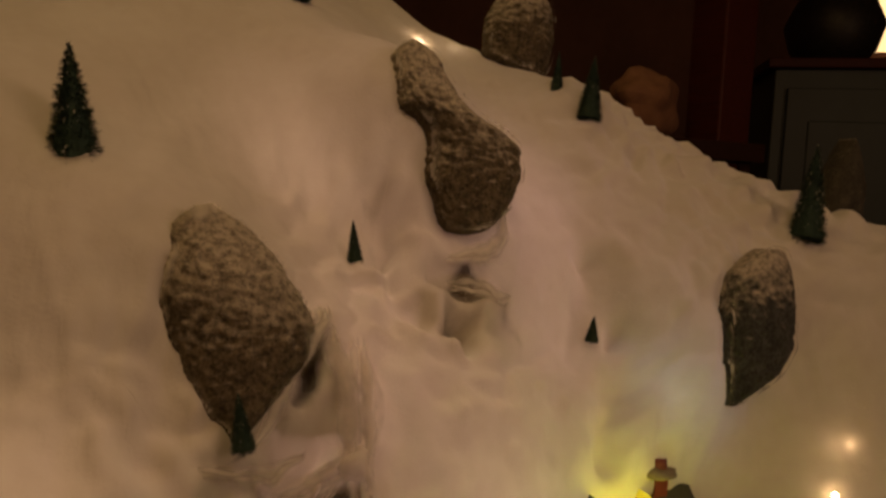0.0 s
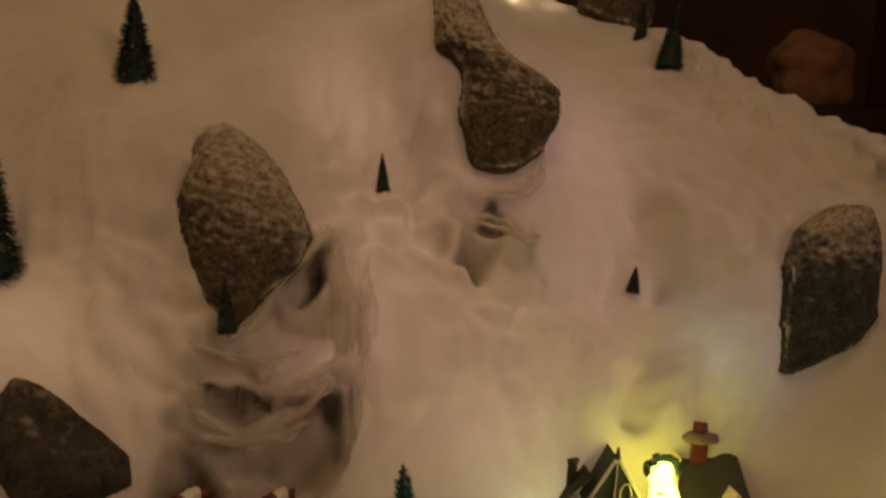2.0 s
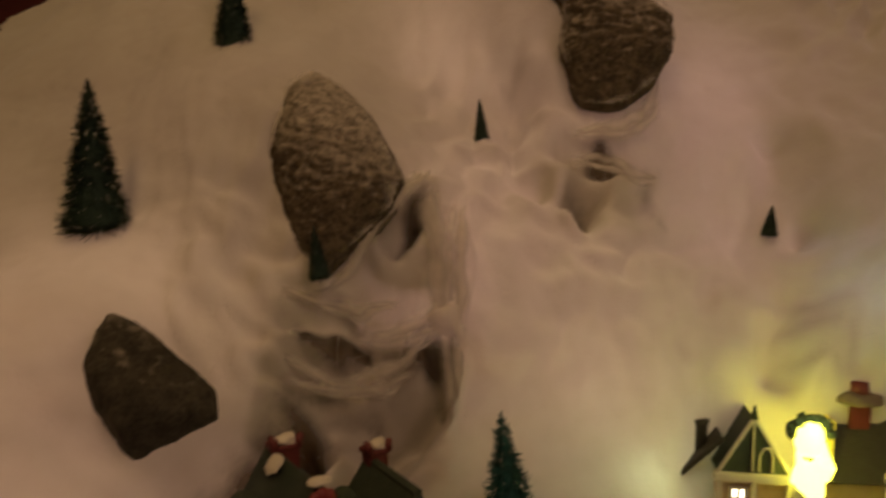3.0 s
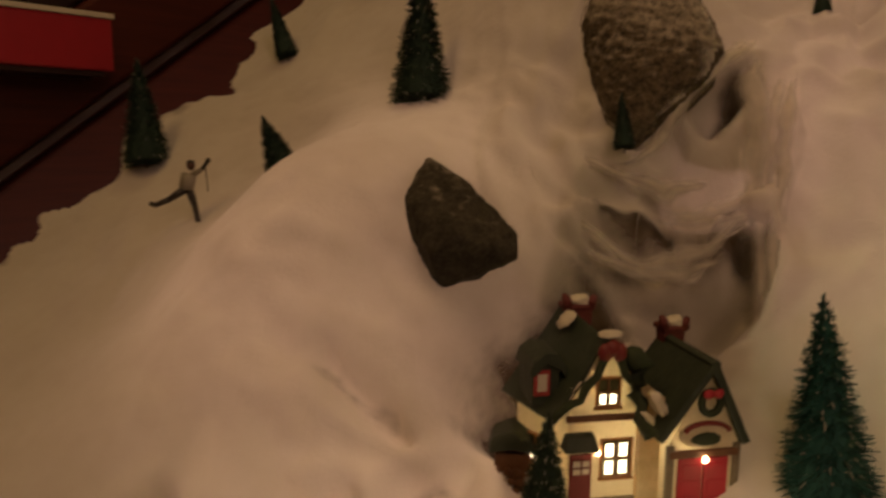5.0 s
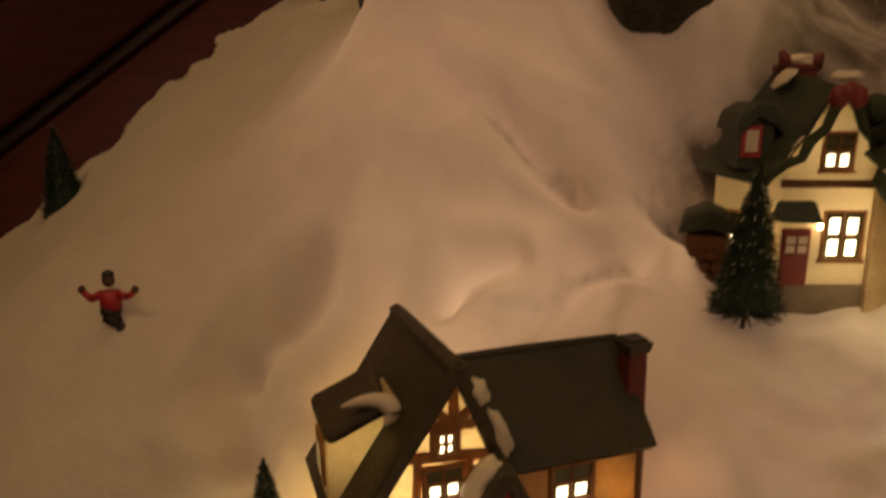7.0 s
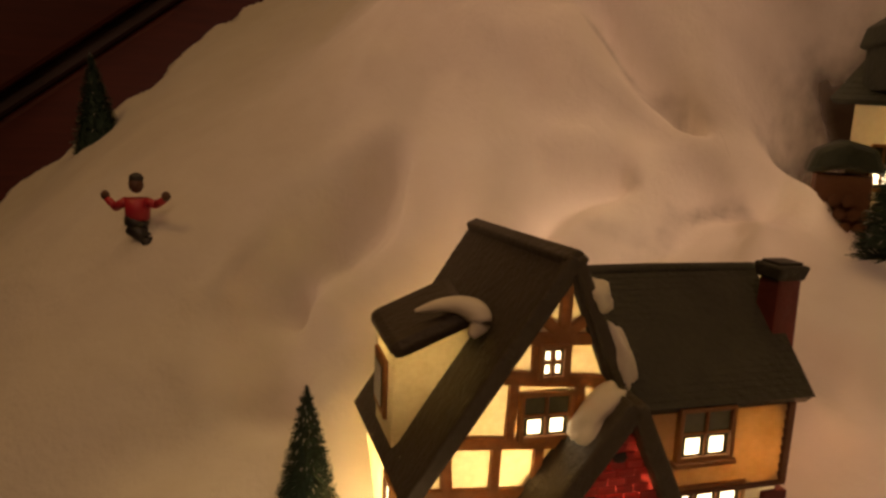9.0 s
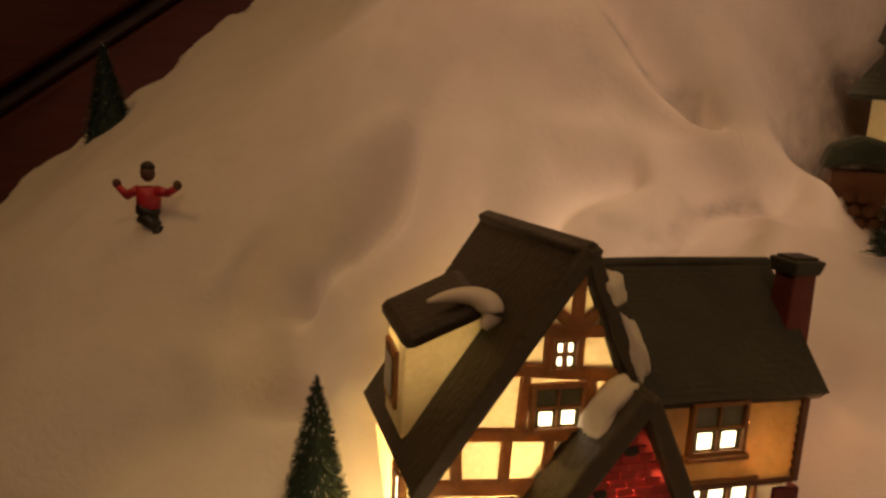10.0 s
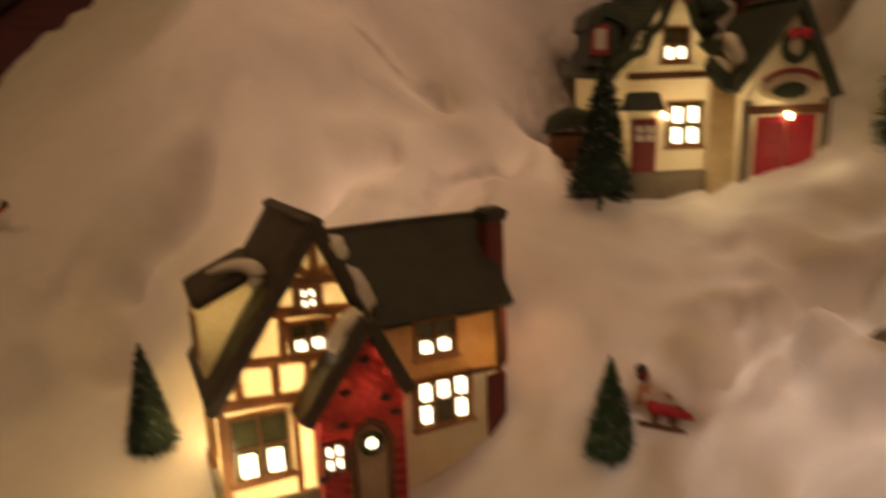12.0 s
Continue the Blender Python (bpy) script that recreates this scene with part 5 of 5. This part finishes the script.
def end_house():
    h = thing("end_house", pose(0.770, 0.700, 0.440, 0, 0, -10), "small ceramic house with dark roof and brown chimney", "toy house", "lit village houses")
    part("wall", box(-30, 40, 0, 50, -40, 26), IVORY, h, "pale walls")
    roof_rows(h, ((-36, -8, 22), (46, -8, 22), (42, 24, 62), (-30, 24, 62)), 5, SLATE, 8, label="dark roof")
    roof_rows(h, ((-36, 56, 22), (46, 56, 22), (42, 24, 62), (-30, 24, 62)), 5, SLATE, 8, label="dark roof")
    c = part("chimney", hull(([(-22, 16, 40), (2, 16, 40), (2, 36, 40), (-22, 36, 40)], [(-18, 18, 88), (0, 18, 88), (0, 34, 88), (-18, 34, 88)])), BRICK_DARK, h, "brown chimney", bevel=0.002)
    part("snow_cap", lump(bmesh.new(), (4, 20, 84), (9, 8, 12), 3, 0.4, 3), SNOW_GLAZE, c, "snow clinging to the chimney", smooth=True)
    part("gable_trim", bar((-44, -10, 20), (-22, -10, 54), 4, 5, bar((-22, -10, 54), (0, -10, 20), 4, 5)), WHITE_PAINT, h, "pale gable trim", bevel=0.0005)


end_house()
far_house()
lit_gable()


def small_light(base, mat, label, size, power, colour, name="light_bulb"):
    h = thing(name, Matrix.Translation(base), label, "light bulb", "fairy lights")
    part("bulb", lump(bmesh.new(), (0, 0, 0), (size, size, size * 1.5), 1, 0.04, 3), mat, h, "glowing glass bulb", smooth=True)
    part("socket", tube([(0, 0, -size * 2.6), (0, 0, -size * 1.1)], size * 0.62, sides=12), CABLE, h, "green plastic socket", smooth=True)
    lamp("bulb_light", "POINT", (base[0], base[1] - 0.02 - size * 0.001, base[2] + size * 0.002), (0, 0, 0), power, colour, size * 0.0011)


small_light((0.432, 0.703, 0.508), BULB_YELLOW, "bright yellow bulb glowing beside the gabled porch", 13, 0.075, (0.90, 0.98, 0.32))
# glare spilling down from the bulb, built as a glowing lump
part("glow_globe", lump(bmesh.new(), (4, 0, -32), (17, 15, 27), 2, 0.55, 3), BULB_YELLOW, bpy.data.objects["light_bulb"], "the bulb's yellow glare below it, shaped as a glowing lump", smooth=True)
crown = bmesh.new()
for k in range(9):
    a = math.pi * (0.06 + 0.11 * k)
    lump(crown, (19 * math.cos(a), -2 + 3 * (k % 2), 3 + 18 * math.sin(a)), (6, 5, 6), k, 0.5, 1)
part("wreath", crown, GARLAND, bpy.data.objects["light_bulb"], "dark wreath round the bulb")
small_light((0.768, 0.712, 0.548), BULB_WARM, "small warm fairy light among the far snow", 5, 0.010, (1.0, 0.62, 0.3))
small_light((0.722, 0.672, 0.500), BULB_WARM, "small warm fairy light among the far snow", 4, 0.006, (1.0, 0.62, 0.3))
small_light((0.35, 1.225, 1.110), BULB_WARM, "small warm fairy light behind the crest", 5, 0.015, (1.0, 0.72, 0.45))
small_light((0.42, 1.245, 1.090), BULB_WARM, "small warm fairy light behind the crest", 5, 0.012, (1.0, 0.72, 0.45))

# the bulbs inside the houses; added lamps outside stand for their light on the snow through the openings below
lamp("timber_house_bulb", "POINT", (-0.145, 0.335, 0.285), (0, 0, 0), 0.80, (1.0, 0.77, 0.38), 0.010)
lamp("timber_wing_bulb", "POINT", (-0.075, 0.395, 0.300), (0, 0, 0), 0.26, (1.0, 0.82, 0.56), 0.010)
# added lamp that brightens the dormer, where the main bulb is blocked
lamp("timber_dormer_bulb", "POINT", (-0.167, 0.291, 0.344), (0, 0, 0), 0.022, (1.0, 0.74, 0.32), 0.005)
lamp("timber_porch_bulb", "POINT", (-0.086, 0.312, 0.302), (0, 0, 0), 0.17, (1.0, 0.74, 0.36), 0.012)
lamp("timber_door_glow", "POINT", (-0.105, 0.240, 0.262), (0, 0, 0), 0.05, (1.0, 0.70, 0.36), 0.012)
lamp("timber_side_glow", "POINT", (-0.182, 0.292, 0.262), (0, 0, 0), 0.05, (1.0, 0.72, 0.32), 0.012)
lamp("timber_wing_glow", "POINT", ground(-0.045, 0.150, 0.025), (0, 0, 0), 0.012, (1.0, 0.46, 0.20), 0.012)
lamp("cottage_bulb", "POINT", (-0.010, 0.605, 0.430), (0, 0, 0), 0.10, (1.0, 0.76, 0.38), 0.010)
lamp("cottage_garage_bulb", "POINT", (0.053, 0.600, 0.425), (0, 0, 0), 0.05, (1.0, 0.76, 0.38), 0.010)
# added lamp that brightens the upper gable, out of the bulb's reach
lamp("cottage_loft_bulb", "POINT", (-0.020, 0.592, 0.472), (0, 0, 0), 0.045, (1.0, 0.76, 0.38), 0.006)
lamp("cottage_door_glow", "POINT", (0.028, 0.556, 0.390), (0, 0, 0), 0.018, (1.0, 0.75, 0.36), 0.014)
lamp("cottage_garage_glow", "POINT", (0.094, 0.578, 0.402), (0, 0, 0), 0.010, (1.0, 0.75, 0.36), 0.016)


# ---- figurines ----
def blob_limbs(limbs, bm):
    """Rounded limbs: from, to, two radii, material."""
    for p, q, r0, r1, k in limbs:
        had = set(bm.faces)
        tube([p, Vector(p).lerp(Vector(q), 0.5), q], [r0, (r0 + r1) / 2 * 1.04, r1], bm, 9)
        for f in bm.faces:
            if f not in had:
                f.material_index = k
    return bm


def ball(bm, c, s, k, seed=1):
    had = set(bm.faces)
    lump(bm, c, s, seed, 0.08)
    for f in bm.faces:
        if f not in had:
            f.material_index = k


def figurine(base, turn, label, mats, limbs, balls, lean=(0, 0), size=1.0):
    bm = bmesh.new()
    blob_limbs(limbs, bm)
    for c, s, k in balls:
        ball(bm, c, s, k)
    ob = part("figurine", bm, mats, smooth=True)
    ob.matrix_world = pose(*base, lean[0], lean[1], turn) @ Matrix.Scale(size, 4)
    return tagged(ob, label, "figurine", "figurines on the snow")


figurine((-0.370, 0.267, 0.352), 30, "plain toy figure in a red jacket with raised arms", [RED_PAINT, BLACK, SKIN],
         [((0, 0, 20), (0, 0, 34), 7.5, 8.0, 0), ((-7, 0, 32), (-16, -1, 27), 3.2, 2.8, 0), ((-15, -1, 27), (-21, -2, 33), 2.6, 2.2, 0), ((7, 0, 32), (15, -1, 31), 3.2, 2.8, 0),
          ((15, -1, 31), (22, -2, 35), 2.6, 2.2, 0), ((0, 0, 21), (-2, -1, 15), 8, 6.5, 1), ((-3, -3, 15), (8, -3, 9), 5, 4.2, 1), ((8, -3, 9), (9, -2, -2), 4, 3, 1), ((2, 1, 14), (3, 2, 1), 4.2, 3.2, 1)],
         [((0, 0, 43), (4.8, 4.8, 5.6), 2), ((0, 0.4, 47), (4.6, 4.6, 4), 1), ((-22, -2, 35), (3, 2.6, 3.4), 2), ((23, -2, 37), (3, 2.6, 3.4), 2)], (0, 0), 0.88)
figurine((-0.436, 0.560, 0.583), 30, "plain toy skier in grey and black kicking one leg", [GREY_CLOTH, BLACK, SKIN],
         [((0, 0, 36), (4, 0, 54), 8, 9, 0), ((8, 0, 54), (20, -2, 60), 3.4, 2.8, 0), ((20, -2, 60), (26, -3, 68), 2.6, 2.2, 1), ((-2, 0, 54), (10, -4, 48), 3, 2.6, 0),
          ((-2, 0, 36), (-20, -3, 24), 5, 3.4, 1), ((-20, -3, 24), (-36, -3, 17), 3.4, 2.8, 1), ((-34, -3, 17), (-42, -5, 20), 3.2, 2.4, 1), ((3, 0, 36), (9, 0, 16), 5, 3.6, 1), ((9, 0, 16), (12, 0, -2), 3.4, 3, 1),
          ((24, -4, 64), (26, -5, 34), 0.6, 0.6, 1)],
         [((6, 0, 64), (5, 5, 6), 2), ((6, 0.6, 67), (5, 5, 3.8), 1), ((27, -3, 70), (3, 3, 3.4), 1)], (0, 0), 0.86)
figurine((0.935, 0.74, 0.735), 0, "tiny plain red toy figure on the far snow", [RED_DARK, BLACK, SKIN],
         [((0, 0, 0), (0, 0, 16), 6, 5, 1), ((0, 0, 15), (0, 0, 30), 6.5, 6, 0)], [((0, 0, 36), (4.6, 4.6, 5), 0)], (0, 0), 0.8)


def sled():
    h = thing("sled", pose(0.046, 0.404, 0.274, 12, 16, 40) @ Matrix.Scale(1.2, 4), "small red and brown toy sled resting in the snow", "toy sled")
    part("deck", hull(([(-14, -8, 7), (14, -8, 7), (14, 8, 7), (-14, 8, 7)], [(-13, -7, 10), (13, -7, 10), (13, 7, 10), (-13, 7, 10)])), RED_PAINT, h, "red deck", bevel=0.0008)
    for b in (-7, 7):
        part("runner", tube([(-16, b, 1), (0, b, 0.6), (12, b, 1), (19, b, 6), (20, b, 13)], 1.3), TIMBER, h, "curved wooden runner", smooth=True)
    for a in (-9, 0, 9):
        part("crossbar", box(a - 1.2, a + 1.2, -7, 7, 2, 7), TIMBER, h)


sled()
figurine((0.041, 0.401, 0.281), 25, "tiny plain toy rider in a pink coat on a sled", [material("pink_gold_paint", (0.50, 0.27, 0.16), 0.5, second=(0.42, 0.16, 0.13), scale=140), BLACK, RED_DARK],
         [((0, 0, 0), (-2, 0, 20), 8.5, 6.0, 0), ((-6, -2, 17), (-10, -7, 8), 3, 2.6, 0), ((5, -2, 17), (12, -6, 9), 3, 2.6, 0), ((3, -2, 2), (17, -5, -1), 4.4, 3.6, 1)],
         [((-3, 0, 27), (4.4, 4.4, 5), 2), ((-3, 0.3, 31), (4.2, 4.2, 3.4), 1)], (0, -14), 0.76)


# ---- things on and beyond the panelling ----
def red_box():
    m = stair_frame(0.235, -0.81, 0.795)
    h = thing("red_box", m, "bright red lacquered box with a white rim hung on the panelling", "box")
    part("body", box(-76, 0, -190, 190, -50, 12), RED_BOX, h, bevel=0.003)
    part("rim", box(-78, 2, -192, 192, 12, 18), WHITE_PAINT, h, "white rim", bevel=0.001)
    part("bracket", box(-80, -8, -180, 180, -56, -50), DARKWOOD, h)


red_box()


def cabinet():
    h = thing("cabinet", pose(2.26, 1.55, -0.56, 0, 0, -38) @ Matrix.Diagonal((1, 1, 1.088, 1)), "dark green cabinet with a wooden top", "cabinet")
    part("body", box(-0.40, 0.75, 0, 0.45, 0.06, 1.72, s=1), CABINET_GREEN, h, bevel=0.004)
    part("top", box(-0.43, 0.78, -0.03, 0.47, 1.72, 1.75, s=1), MAHOGANY, h, "reddish wooden top", bevel=0.004)
    part("plinth", box(-0.38, 0.73, 0.02, 0.43, 0.0, 0.06, s=1), DARKWOOD, h)
    for a, b in ((-0.36, 0.16), (0.19, 0.71)):
        d = part("door", box(a, b, -0.018, 0.0, 0.12, 1.66, s=1), CABINET_GREEN, h, "panelled dark green door", bevel=0.003)
        part("panel", box(a + 0.07, b - 0.07, -0.024, -0.012, 0.22, 1.56, s=1), CABINET_GREEN, d, bevel=0.004)
        part("knob", lump(bmesh.new(), (b - 0.03, -0.03, 0.9), (0.012, 0.012, 0.012), 1, 0.02, 2, s=1), DARKWOOD, d, smooth=True)


def jar():
    h = thing("vase", pose(2.249, 1.813, 1.344), "large dark rounded vase on the cabinet", "vase")
    part("body", tube([(0, 0, 0), (0, 0, 60), (0, 0, 150), (0, 0, 230), (0, 0, 290)], [90, 140, 165, 130, 70], sides=24), BLACK, h, smooth=True)


def newel():
    h = thing("newel_post", pose(1.42, 1.55, -0.56), "dark reddish wooden post beyond the slope", "post")
    part("shaft", box(-0.06, 0.06, -0.06, 0.06, 0, 2.6, s=1), MAHOGANY, h, bevel=0.006)
    part("base", box(-0.085, 0.085, -0.085, 0.085, 0, 0.2, s=1), MAHOGANY, h, bevel=0.006)


def paper_bundle():
    h = thing("paper_bag", pose(1.20, 1.60, 1.115, 0, 8, 20), "crumpled brown paper bag behind the slope", "paper bag")
    bm = bmesh.new()
    lump(bm, (0, 0, 0), (0.12, 0.08, 0.10), 4, 0.28, 4, s=1)
    part("bag", bm, material("kraft_paper", (0.26, 0.13, 0.07), 0.9, second=(0.18, 0.08, 0.045), scale=12, bump=0.6, bump_scale=30), h)


def shelf():
    ob = part("side_table", box(0.9, 1.5, 1.45, 1.9, 0.97, 1.02, s=1), DARKWOOD, bevel=0.004)
    bm = bmesh.new()
    for a in (0.93, 1.44):
        for b in (1.48, 1.84):
            box(a, a + 0.04, b, b + 0.04, -0.56, 0.97, bm, 1)
    part("legs", bm, DARKWOOD, ob)
    tagged(ob, "dark wooden side table behind the snow slope", "table")


def wall_lamp():
    h = thing("wall_lamp", pose(3.42, 2.3, 1.64), "glowing warm lamp in the far corner", "lamp")
    part("shade", tube([(0, 0, 0), (0, 0, 160), (0, 0, 320)], [170, 140, 110], sides=24), LAMPSHADE, h, "lit cream lampshade", smooth=True)
    part("stem", tube([(0, 0, -2200), (0, 0, 0)], 16, sides=12), DARKWOOD, h)


cabinet()
jar()
newel()
shelf()
paper_bundle()
wall_lamp()
